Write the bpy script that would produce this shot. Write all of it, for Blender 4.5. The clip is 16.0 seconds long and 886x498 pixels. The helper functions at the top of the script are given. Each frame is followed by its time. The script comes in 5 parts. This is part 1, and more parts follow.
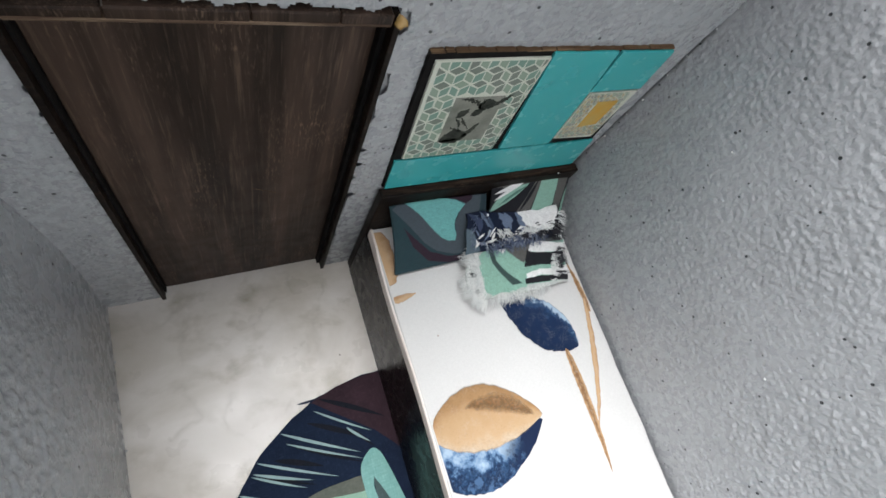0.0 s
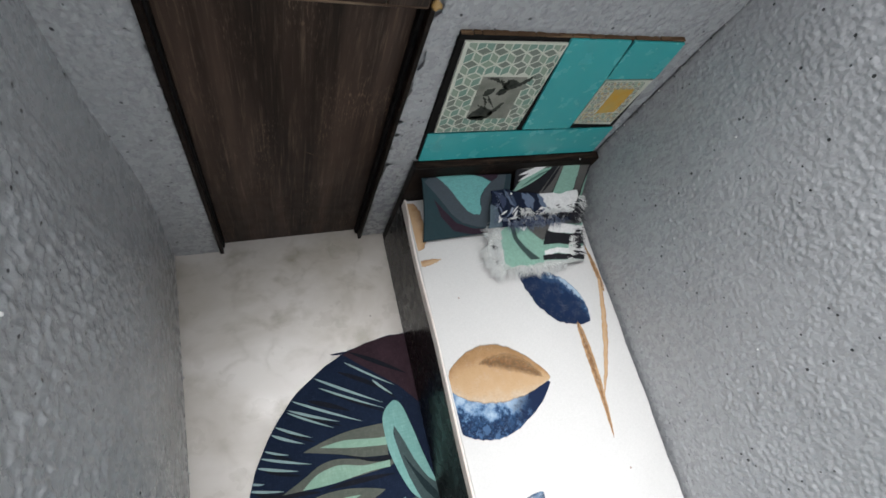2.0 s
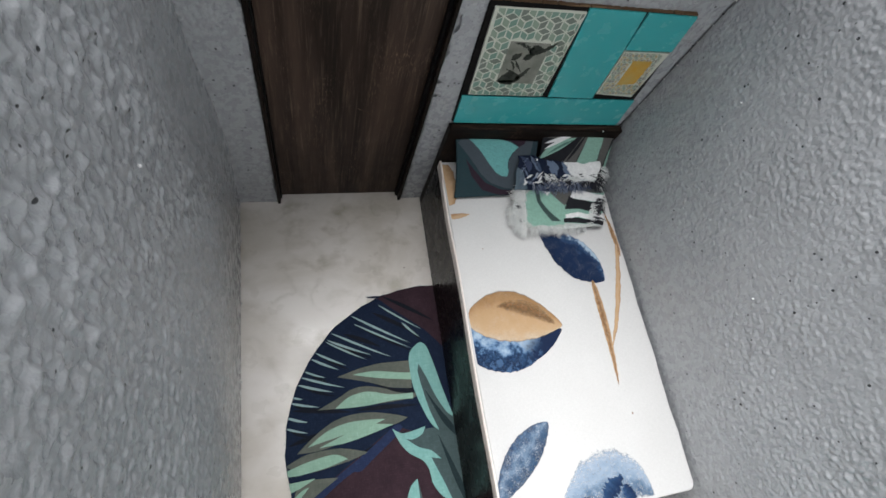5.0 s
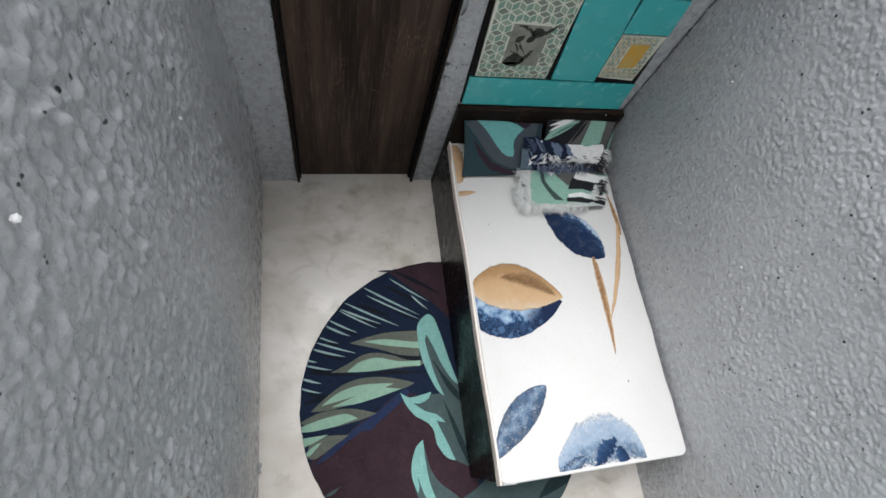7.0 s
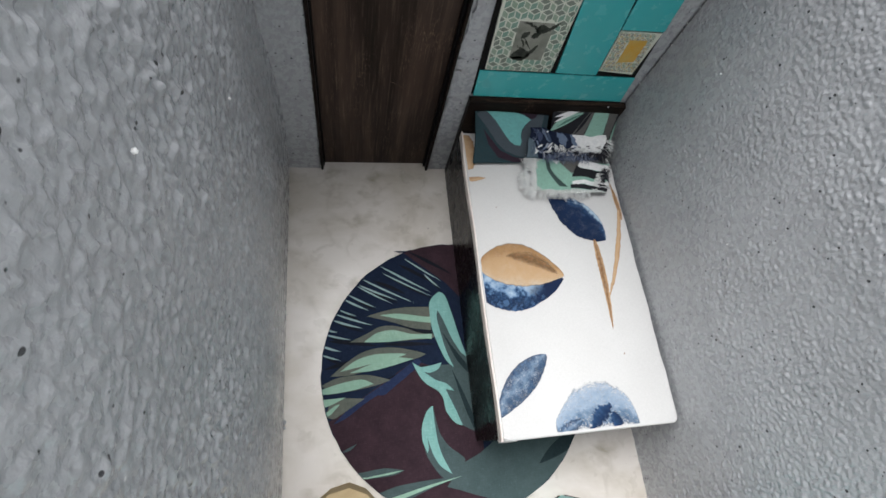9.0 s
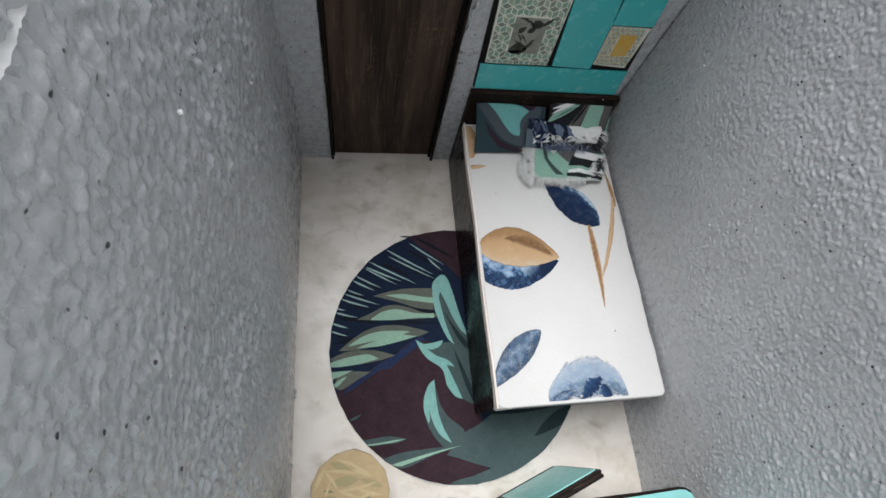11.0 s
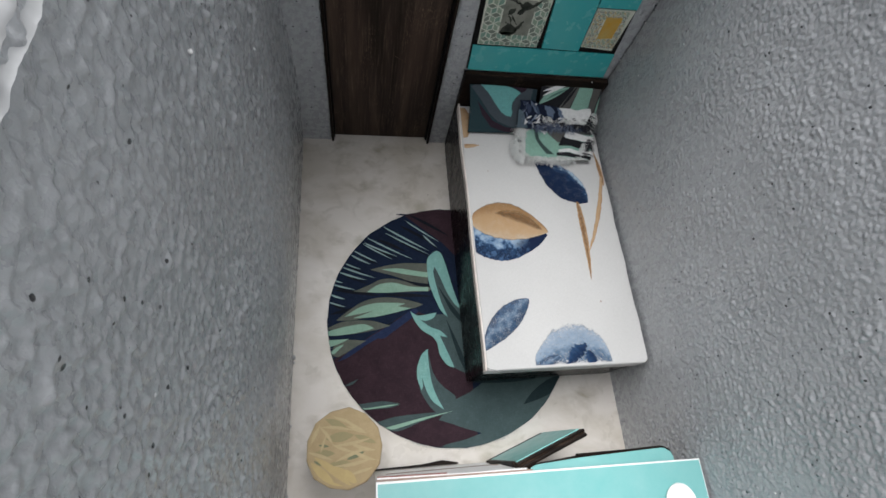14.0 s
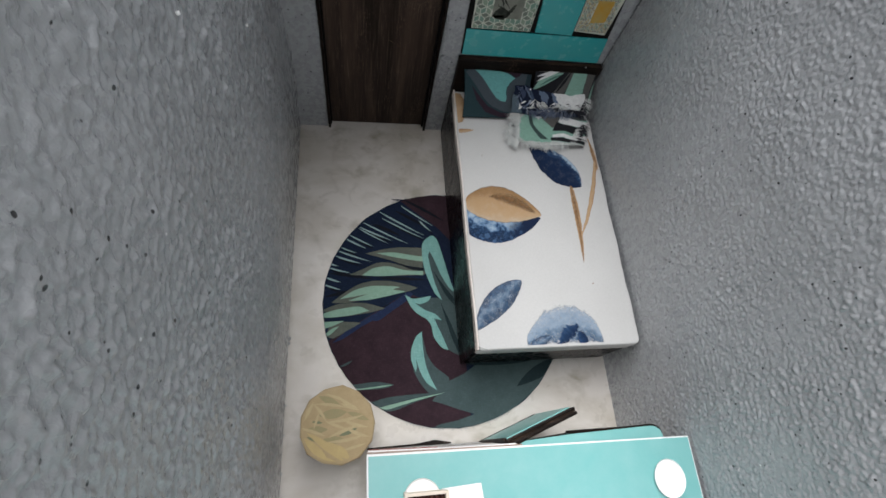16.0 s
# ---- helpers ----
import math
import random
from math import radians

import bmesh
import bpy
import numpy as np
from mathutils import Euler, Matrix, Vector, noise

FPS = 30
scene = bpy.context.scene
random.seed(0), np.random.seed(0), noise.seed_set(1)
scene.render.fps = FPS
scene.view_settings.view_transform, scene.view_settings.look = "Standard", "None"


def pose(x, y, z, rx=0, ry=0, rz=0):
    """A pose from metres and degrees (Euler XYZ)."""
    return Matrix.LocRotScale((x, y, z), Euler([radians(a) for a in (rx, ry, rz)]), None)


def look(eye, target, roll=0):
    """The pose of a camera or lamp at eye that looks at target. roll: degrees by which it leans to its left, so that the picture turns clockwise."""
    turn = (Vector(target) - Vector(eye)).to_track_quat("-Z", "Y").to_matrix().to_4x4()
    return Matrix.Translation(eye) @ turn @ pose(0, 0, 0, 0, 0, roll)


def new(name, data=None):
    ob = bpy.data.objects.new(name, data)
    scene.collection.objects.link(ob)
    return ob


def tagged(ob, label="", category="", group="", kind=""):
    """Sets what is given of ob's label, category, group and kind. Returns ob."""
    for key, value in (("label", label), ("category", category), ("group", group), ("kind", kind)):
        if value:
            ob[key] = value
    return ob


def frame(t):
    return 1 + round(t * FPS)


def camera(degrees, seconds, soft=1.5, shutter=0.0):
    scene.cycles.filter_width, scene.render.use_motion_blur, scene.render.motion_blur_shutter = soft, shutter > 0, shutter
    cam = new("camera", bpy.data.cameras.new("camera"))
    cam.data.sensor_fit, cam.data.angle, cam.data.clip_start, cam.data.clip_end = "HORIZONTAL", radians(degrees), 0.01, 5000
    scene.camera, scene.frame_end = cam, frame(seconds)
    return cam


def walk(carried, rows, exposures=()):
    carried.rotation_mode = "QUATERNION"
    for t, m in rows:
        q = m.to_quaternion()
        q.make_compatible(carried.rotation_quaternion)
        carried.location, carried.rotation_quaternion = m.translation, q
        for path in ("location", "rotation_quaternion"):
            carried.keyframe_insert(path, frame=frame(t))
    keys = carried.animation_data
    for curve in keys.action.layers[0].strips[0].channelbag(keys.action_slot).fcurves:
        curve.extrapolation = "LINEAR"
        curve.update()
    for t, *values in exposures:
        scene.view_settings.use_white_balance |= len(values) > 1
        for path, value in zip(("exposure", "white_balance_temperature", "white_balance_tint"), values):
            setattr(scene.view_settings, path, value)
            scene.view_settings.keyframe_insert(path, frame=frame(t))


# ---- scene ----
cam = camera(86.8, 16.0, soft=1.6)
# eye, aim and lean of the camera, in metres: it draws back over the open-topped model room
PATH = [
    (0.0, (0.04605, -0.06800, 0.19920), (0.08810, -0.04015, 0.11285), 41.0),
    (0.5, (0.04495, -0.07320, 0.20260), (0.08530, -0.04410, 0.11585), 40.0),
    (1.0, (0.04390, -0.07745, 0.20510), (0.08265, -0.04765, 0.11785), 39.0),
    (1.5, (0.04240, -0.08270, 0.20815), (0.07930, -0.05210, 0.12040), 38.1),
    (2.0, (0.04060, -0.08810, 0.21055), (0.07590, -0.05640, 0.12250), 37.1),
    (2.5, (0.04025, -0.09295, 0.21335), (0.07405, -0.06045, 0.12500), 36.2),
    (3.0, (0.03910, -0.09800, 0.21525), (0.07160, -0.06510, 0.12660), 35.6),
    (3.5, (0.03795, -0.10315, 0.21815), (0.06835, -0.06930, 0.12910), 33.8),
    (4.0, (0.03700, -0.10805, 0.21945), (0.06625, -0.07395, 0.13015), 33.2),
    (6.5, (0.03665, -0.13075, 0.22825), (0.06085, -0.09490, 0.13810), 28.7),
    (7.0, (0.03700, -0.13470, 0.22970), (0.06070, -0.09875, 0.13940), 28.4),
    (7.5, (0.03690, -0.13925, 0.23220), (0.05985, -0.10315, 0.14180), 27.8),
    (8.0, (0.03630, -0.14400, 0.23495), (0.05805, -0.10785, 0.14430), 26.8),
    (8.5, (0.03555, -0.14725, 0.23790), (0.05660, -0.11095, 0.14715), 26.1),
    (9.0, (0.03535, -0.15160, 0.24240), (0.05555, -0.11475, 0.15165), 25.0),
    (11.5, (0.03650, -0.17070, 0.25325), (0.05465, -0.13300, 0.16240), 22.8),
    (12.0, (0.03720, -0.17460, 0.25405), (0.05525, -0.13680, 0.16325), 22.7),
    (12.5, (0.03725, -0.17750, 0.25415), (0.05520, -0.13965, 0.16335), 22.6),
    (13.0, (0.03845, -0.18050, 0.25530), (0.05650, -0.14235, 0.16465), 22.6),
    (13.5, (0.03870, -0.18255, 0.25645), (0.05655, -0.14420, 0.16585), 22.3),
    (14.0, (0.03880, -0.18600, 0.25630), (0.05645, -0.14755, 0.16570), 22.2),
    (14.5, (0.03980, -0.18855, 0.25600), (0.05745, -0.15015, 0.16535), 22.2),
    (15.0, (0.04140, -0.19110, 0.25575), (0.05920, -0.15265, 0.16515), 22.5),
    (15.5, (0.04270, -0.19335, 0.25585), (0.06020, -0.15480, 0.16525), 22.1),
    (16.0, (0.04300, -0.19545, 0.25575), (0.06005, -0.15705, 0.16500), 21.7),
]
STOPS = 0.32
walk(cam, [(t, look(eye, target, roll)) for t, eye, target, roll in PATH],
     exposures=[(0.0, STOPS + 0.68), (2.0, STOPS + 0.42), (4.0, STOPS + 0.28), (7.0, STOPS + 0.31), (9.0, STOPS + 0.24), (12.5, STOPS - 0.03), (16.0, STOPS - 0.27)])

# ---- light: soft hazy daylight over an open-topped box, from high behind its back wall ----
SUN_DIR = Vector((0.172, -0.369, -0.914)).normalized()
world = bpy.data.worlds.new("sky")
scene.world = world
world.use_nodes = True
wn = world.node_tree
sky = wn.nodes.new("ShaderNodeTexSky")
sky.sky_type = "NISHITA"
sky.sun_disc = False
sky.sun_elevation = math.asin(-SUN_DIR.z)
sky.sun_rotation = math.atan2(-SUN_DIR.x, -SUN_DIR.y)
sky.dust_density = 0.3
sky.air_density = 0.6
haze = wn.nodes.new("ShaderNodeHueSaturation")
haze.inputs["Saturation"].default_value = 0.12
wn.links.new(sky.outputs[0], haze.inputs["Color"])
wn.links.new(haze.outputs[0], wn.nodes["Background"].inputs[0])
wn.nodes["Background"].inputs[1].default_value = 0.23
sun_data = bpy.data.lights.new("sun", "SUN")
sun_data.energy = 4.0
sun_data.angle = radians(55)
sun_data.color = (0.985, 0.985, 0.99)
sun = new("sun", sun_data)
sun.rotation_euler = SUN_DIR.to_track_quat("-Z", "Y").to_euler()

# ---- helpers: lengths below are centimetres ----
CM = 0.01


def finish(name, bm, material, smooth=False):
    mesh = bpy.data.meshes.new(name)
    bm.normal_update()
    bm.to_mesh(mesh)
    bm.free()
    mesh.materials.append(material)
    if smooth:
        mesh.polygons.foreach_set("use_smooth", [True] * len(mesh.polygons))
    return mesh


def thing(name, at, label, category, group="", kind=""):
    """An empty at the base of a thing, in cm."""
    ob = new(name)
    ob.empty_display_size = 0.005
    ob.location = Vector(at) * CM
    return tagged(ob, label, category, group, kind)


def part(name, bm, material, parent, label="", smooth=False, kind=""):
    """One mesh from a bmesh in world cm, under a thing or a part."""
    base = parent.location.copy() if parent.parent is None else parent.parent.location + parent.location
    bmesh.ops.translate(bm, verts=bm.verts, vec=-base / CM)
    bmesh.ops.scale(bm, verts=bm.verts, vec=(CM, CM, CM))
    ob = new(name, finish(name, bm, material, smooth))
    ob.parent = parent
    return tagged(ob, label, kind=kind)


def solo(name, bm, material, label, category="", kind="", smooth=False, group=""):
    """A one-mesh thing from a bmesh in world cm; its origin is the middle of its underside."""
    xs, ys, zs = zip(*(v.co[:] for v in bm.verts))
    base = Vector(((min(xs) + max(xs)) / 2, (min(ys) + max(ys)) / 2, min(zs))) if kind != "structure" else Vector((0, 0, 0))
    bmesh.ops.translate(bm, verts=bm.verts, vec=-base)
    bmesh.ops.scale(bm, verts=bm.verts, vec=(CM, CM, CM))
    ob = new(name, finish(name, bm, material, smooth))
    ob.location = base * CM
    return tagged(ob, label, category, group, kind)


def box(bm, lo, hi, bevel=0.0, segments=1, turn=None):
    made = bmesh.ops.create_cube(bm, size=1.0)["verts"]
    lo, hi = Vector(lo), Vector(hi)
    bmesh.ops.scale(bm, verts=made, vec=hi - lo)
    if bevel:
        edges = list({e for v in made for e in v.link_edges})
        out = bmesh.ops.bevel(bm, geom=edges, offset=bevel, segments=segments, affect="EDGES", profile=0.6)
        made = list({v for f in out["faces"] for v in f.verts} | {v for v in made if v.is_valid})
    if turn:
        bmesh.ops.rotate(bm, verts=made, cent=(0, 0, 0), matrix=turn)
    bmesh.ops.translate(bm, verts=made, vec=(lo + hi) / 2)
    return made


def boxed(*args, **kw):
    bm = bmesh.new()
    box(bm, *args, **kw)
    return bm


def slab(outline, z0, z1, bevel=0.0):
    """A flat piece with an outline in x, y, from z0 up to z1."""
    bm = bmesh.new()
    low = [bm.verts.new((x, y, z0)) for x, y in outline]
    face = bm.faces.new(low)
    bm.normal_update()
    if face.normal.z > 0:
        face.normal_flip()
    top = bmesh.ops.extrude_face_region(bm, geom=[face])["geom"]
    bmesh.ops.translate(bm, verts=[g for g in top if isinstance(g, bmesh.types.BMVert)], vec=(0, 0, z1 - z0))
    bmesh.ops.recalc_face_normals(bm, faces=bm.faces)
    if bevel:
        rim = [e for e in bm.edges if all(abs(v.co.z - z1) < 1e-6 for v in e.verts)]
        bmesh.ops.bevel(bm, geom=rim, offset=bevel, segments=2, affect="EDGES", profile=0.6)
    return bm


def ring(cx, cy, r, n, wobble=0.0, seed=0, start=0.0):
    rnd = random.Random(seed)
    return [(cx + (r + rnd.uniform(-wobble, wobble)) * math.cos(start + 2 * math.pi * i / n),
             cy + (r + rnd.uniform(-wobble, wobble)) * math.sin(start + 2 * math.pi * i / n)) for i in range(n)]


def leaf(a, b, width, bend=0.0, belly=0.5, n=16, rough=0.0, seed=0, keep=None):
    """The outline of a leaf from a to b; bend bows its midrib to the left, belly says where it is widest.
    keep: (cx, cy, r) of a disc that it must not leave."""
    rnd = random.Random(seed)
    a, b = Vector(a), Vector(b)
    along = b - a
    side = Vector((-along.y, along.x)).normalized()
    mid = (a + b) / 2 + side * bend * 2
    power = math.log(0.5) / math.log(belly)
    left, right = [], []
    for i in range(n + 1):
        s = i / n
        p = a * (1 - s) ** 2 + mid * 2 * s * (1 - s) + b * s * s
        w = width / 2 * math.sin(math.pi * s ** power) ** 0.85 if 0 < s < 1 else 0.0
        left.append(p + side * (w + rnd.uniform(-rough, rough)))
        if 0 < i < n:
            right.append(p - side * (w + rnd.uniform(-rough, rough)))
    pts = left + right[::-1]
    if keep:
        c, r = Vector(keep[:2]), keep[2]
        pts = [c + (p - c) * min(1.0, r / max((p - c).length, 1e-6)) for p in pts]
    return [(p.x, p.y) for p in pts]


def patch(outline, z, lift=None):
    """A thin printed or glued shape lying at height z; u runs along it and v from its top edge down."""
    bm = bmesh.new()
    pts = [bm.verts.new((x, y, lift(x, y) if lift else z)) for x, y in outline]
    edges = [bm.edges.new((pts[i - 1], pts[i])) for i in range(len(pts))]
    bmesh.ops.triangle_fill(bm, edges=edges, use_beauty=True)
    for f in bm.faces:
        f.normal_update()
        if f.normal.z < 0:
            f.normal_flip()
    return bm


# ---- materials ----
class Nodes:
    """Short writing for a material's nodes."""

    def __init__(self, name, rough=0.5, metal=0.0):
        self.material = bpy.data.materials.new(name)
        self.material.use_nodes = True
        self.tree = self.material.node_tree
        self.bsdf = self.tree.nodes["Principled BSDF"]
        self.bsdf.inputs["Roughness"].default_value = rough
        self.bsdf.inputs["Metallic"].default_value = metal
        self.coords = self.tree.nodes.new("ShaderNodeTexCoord").outputs["Object"]

    def put(self, socket, value):
        if isinstance(value, bpy.types.NodeSocket):
            self.tree.links.new(value, socket)
        elif isinstance(value, tuple) and len(value) == 3 and socket.type == "RGBA":
            socket.default_value = (*value, 1)
        else:
            socket.default_value = value

    def scaled(self, sx, sy, sz):
        node = self.tree.nodes.new("ShaderNodeMapping")
        node.inputs["Scale"].default_value = (sx, sy, sz)
        self.put(node.inputs["Vector"], self.coords)
        return node.outputs[0]

    def noise(self, size, detail=3.0, where=None, rough=0.55, twist=0.0):
        """Noise whose lumps are about size cm across."""
        node = self.tree.nodes.new("ShaderNodeTexNoise")
        node.inputs["Scale"].default_value = 1 / (size * CM)
        node.inputs["Detail"].default_value = detail
        node.inputs["Roughness"].default_value = rough
        node.inputs["Distortion"].default_value = twist
        self.put(node.inputs["Vector"], where or self.coords)
        return node.outputs["Fac"]

    def cells(self, size, where=None, feature="F1", out="Distance", jitter=1.0):
        node = self.tree.nodes.new("ShaderNodeTexVoronoi")
        node.feature = feature
        node.inputs["Scale"].default_value = 1 / (size * CM)
        node.inputs["Randomness"].default_value = jitter
        self.put(node.inputs["Vector"], where or self.coords)
        return node.outputs[out]

    def span(self, value, a, b, lo=0.0, hi=1.0):
        node = self.tree.nodes.new("ShaderNodeMapRange")
        for i, v in enumerate((value, a, b, lo, hi)):
            self.put(node.inputs[i], v)
        return node.outputs[0]

    def sums(self, how, a, b=0.0):
        node = self.tree.nodes.new("ShaderNodeMath")
        node.operation = how
        self.put(node.inputs[0], a)
        self.put(node.inputs[1], b)
        return node.outputs[0]

    def mix(self, fac, a, b):
        node = self.tree.nodes.new("ShaderNodeMix")
        node.data_type = "RGBA"
        self.put(node.inputs[0], fac)
        self.put(node.inputs[6], a)
        self.put(node.inputs[7], b)
        return node.outputs[2]

    def bump(self, height, strength, depth):
        """depth in cm."""
        node = self.tree.nodes.new("ShaderNodeBump")
        node.inputs["Strength"].default_value = strength
        node.inputs["Distance"].default_value = depth * CM
        self.put(node.inputs["Height"], height)
        self.put(self.bsdf.inputs["Normal"], node.outputs[0])

    def done(self, colour, rough=None):
        self.put(self.bsdf.inputs["Base Color"], colour)
        if rough is not None:
            self.put(self.bsdf.inputs["Roughness"], rough)
        return self.material


def cloth(name, a, b, size=0.5, weave=0.035, rough=0.85, bump=0.5):
    """Woven cloth or printed cotton in two near tones."""
    n = Nodes(name, rough)
    threads = n.sums("ADD", n.noise(weave, 1.0, n.scaled(1, 0.25, 1)), n.noise(weave, 1.0, n.scaled(0.25, 1, 1)))
    n.bump(threads, bump, 0.006)
    n.bsdf.inputs["Specular IOR Level"].default_value = 0.12
    tone = n.mix(n.span(n.noise(size, 4.0), 0.3, 0.7), a, b)
    return n.done(n.mix(n.span(threads, 0.7, 1.3, 0.0, 0.25), tone, tuple(c * 0.7 for c in a)))


def woven(name, a, b, fleck=0.08):
    """Printed canvas: cloth with pale thread flecks and slow wear."""
    n = Nodes(name, 0.88)
    threads = n.sums("ADD", n.noise(0.05, 1.0, n.scaled(1, 0.2, 1)), n.noise(0.05, 1.0, n.scaled(0.2, 1, 1)))
    n.bump(threads, 0.6, 0.008)
    n.bsdf.inputs["Specular IOR Level"].default_value = 0.12
    tone = n.mix(n.span(n.noise(0.9, 5.0, rough=0.65), 0.3, 0.7), a, b)
    pale = tuple(min(0.6, c * 1.7 + 0.012) for c in b)
    tone = n.mix(n.span(threads, 1.05, 1.4, 0.0, fleck * 2.5), tone, pale)
    return n.done(n.mix(n.span(threads, 0.55, 0.9, 0.3, 0.0), tone, tuple(c * 0.55 for c in a)))


def wash(name, stops, ragged=0.35, speckle=0.3, size=0.45, feather=0.3, soft=0.06, stipple=0.0, tip=None):
    """Watercolour printed on white cotton. stops: colours from the lower edge (v = 0) to the upper (v = 1) of the shape;
    they run into one another raggedly, the cloth shows through in specks, and the edges dry out."""
    n = Nodes(name, 0.85)
    uv = n.tree.nodes.new("ShaderNodeTexCoord").outputs["UV"]
    split = n.tree.nodes.new("ShaderNodeSeparateXYZ")
    n.put(split.inputs[0], uv)
    v = split.outputs[1]
    mottle = n.noise(size, 5.0, rough=0.68)
    ramp = n.tree.nodes.new("ShaderNodeValToRGB")
    while len(ramp.color_ramp.elements) < len(stops):
        ramp.color_ramp.elements.new(0.5)
    for e, (at, c) in zip(ramp.color_ramp.elements, stops):
        e.position, e.color = at, (*c, 1)
    n.put(ramp.inputs[0], n.sums("ADD", v, n.sums("MULTIPLY", n.sums("SUBTRACT", mottle, 0.5), ragged * 2)))
    grain = n.span(n.noise(0.05, 2.0), 0.45, 0.62)
    blotch = n.span(n.noise(size * 0.6, 4.0), 0.45, 0.72)
    tone = n.mix(n.sums("MULTIPLY", n.sums("MULTIPLY", grain, blotch), speckle), ramp.outputs[0], PAPER)
    u = split.outputs[0]
    across = n.sums("MULTIPLY", n.sums("MULTIPLY", v, n.sums("SUBTRACT", 1.0, v)), 4.0)
    length = n.sums("MULTIPLY", n.sums("MULTIPLY", u, n.sums("SUBTRACT", 1.0, u)), 12.0)
    if tip:
        far = n.sums("ADD", u, n.sums("MULTIPLY", n.sums("SUBTRACT", mottle, 0.5), 0.5))
        tone = n.mix(n.span(far, tip[0], tip[0] + 0.12), tone, tip[1])
    rag = n.sums("ADD", n.sums("MULTIPLY", n.sums("SUBTRACT", n.noise(0.3, 3.0), 0.5), feather * 1.2), n.sums("MULTIPLY", n.sums("SUBTRACT", n.noise(0.06, 2.0), 0.5), feather))
    keep = n.span(n.sums("ADD", n.sums("MINIMUM", across, length), rag), 0.02, 0.02 + soft)
    if stipple:
        keep = n.sums("MULTIPLY", keep, n.span(n.sums("ADD", n.noise(0.055, 1.0), n.sums("MULTIPLY", across, 0.22)), 0.45, 0.6, 1.0 - stipple, 1.0))
    n.put(n.bsdf.inputs["Alpha"], keep)
    n.bump(n.noise(0.035, 1.0), 0.25, 0.005)
    n.bsdf.inputs["Specular IOR Level"].default_value = 0.12
    return n.done(tone)


def painted_foam(name, colour):
    """Grey emulsion rolled on bead foam: orange-peel lumps, small pits with shade in their colour, a few bare white
    specks.
    """
    n = Nodes(name, 0.42)
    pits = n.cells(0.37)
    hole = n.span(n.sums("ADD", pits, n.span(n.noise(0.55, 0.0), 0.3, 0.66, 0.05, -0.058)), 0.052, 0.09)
    bare = n.span(n.cells(2.2), 0.012, 0.022)
    lumps = n.sums("ADD", n.span(n.noise(0.15, 2.0), 0.35, 0.65), n.sums("MULTIPLY", n.noise(0.06, 2.0), 0.5))
    n.bump(n.sums("ADD", lumps, n.sums("MULTIPLY", hole, 1.4)), 0.38, 0.03)
    tone = n.mix(n.span(n.noise(3.5, 4.0), 0.3, 0.7), tuple(c * 0.93 for c in colour), tuple(c * 1.07 for c in colour))
    tone = n.mix(n.span(n.noise(0.2, 2.0), 0.35, 0.7, 0.0, 0.16), tone, tuple(c * 1.5 for c in colour))
    # pits go near-black: missing paint, plus the shade inside them put into the colour
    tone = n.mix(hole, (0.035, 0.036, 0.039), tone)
    tone = n.mix(bare, (0.8, 0.8, 0.8), tone)
    return n.done(tone, n.span(n.noise(0.4, 3.0), 0.3, 0.7, 0.19, 0.36))


def timber(name, dark, mid, streak, along="z", rough=0.45, gloss=0.12, wear=0.0):
    """Dark wood-grain laminate."""
    n = Nodes(name, rough)
    flat = {"z": (1, 1, 0.05), "x": (0.05, 1, 1), "y": (1, 0.05, 1)}[along]
    where = n.scaled(*flat)
    fine = n.noise(0.09, 4.0, where, rough=0.65)
    broad = n.noise(0.7, 4.0, where, twist=0.3)
    tone = n.mix(n.span(broad, 0.35, 0.68), dark, mid)
    tone = n.mix(n.span(fine, 0.52, 0.75, 0.0, 0.7), tone, streak)
    if wear:
        rub = n.sums("MULTIPLY", n.span(n.noise(0.05, 3.0, n.scaled(1, 1, 0.22)), 0.55, 0.72), n.span(n.noise(2.2, 3.0, n.scaled(1.6, 1, 0.6)), 0.48, 0.68))
        tone = n.mix(n.sums("MULTIPLY", rub, wear), tone, (0.24, 0.16, 0.11))
        tone = n.mix(n.span(n.noise(1.8, 2.0, n.scaled(1, 1, 0.15)), 0.4, 0.65, 0.0, 0.55), tone, dark)
    n.bump(fine, 0.25, 0.008)
    n.bsdf.inputs["Specular IOR Level"].default_value = gloss
    return n.done(tone, n.span(n.noise(0.5, 3.0), 0.3, 0.7, rough - 0.06, rough + 0.1))


def card(name, colour, rough=0.4, wear=0.08):
    """Smooth coloured card with faint scuffs."""
    n = Nodes(name, rough)
    scuff = n.span(n.noise(1.2, 5.0, rough=0.7), 0.3, 0.75)
    n.bump(n.noise(0.4, 3.0), 0.12, 0.01)
    tone = n.mix(scuff, colour, tuple(min(1.0, c * (1 - wear) + wear) for c in colour))
    return n.done(tone, n.span(n.noise(0.6, 3.0), 0.3, 0.7, rough - 0.08, rough + 0.1))


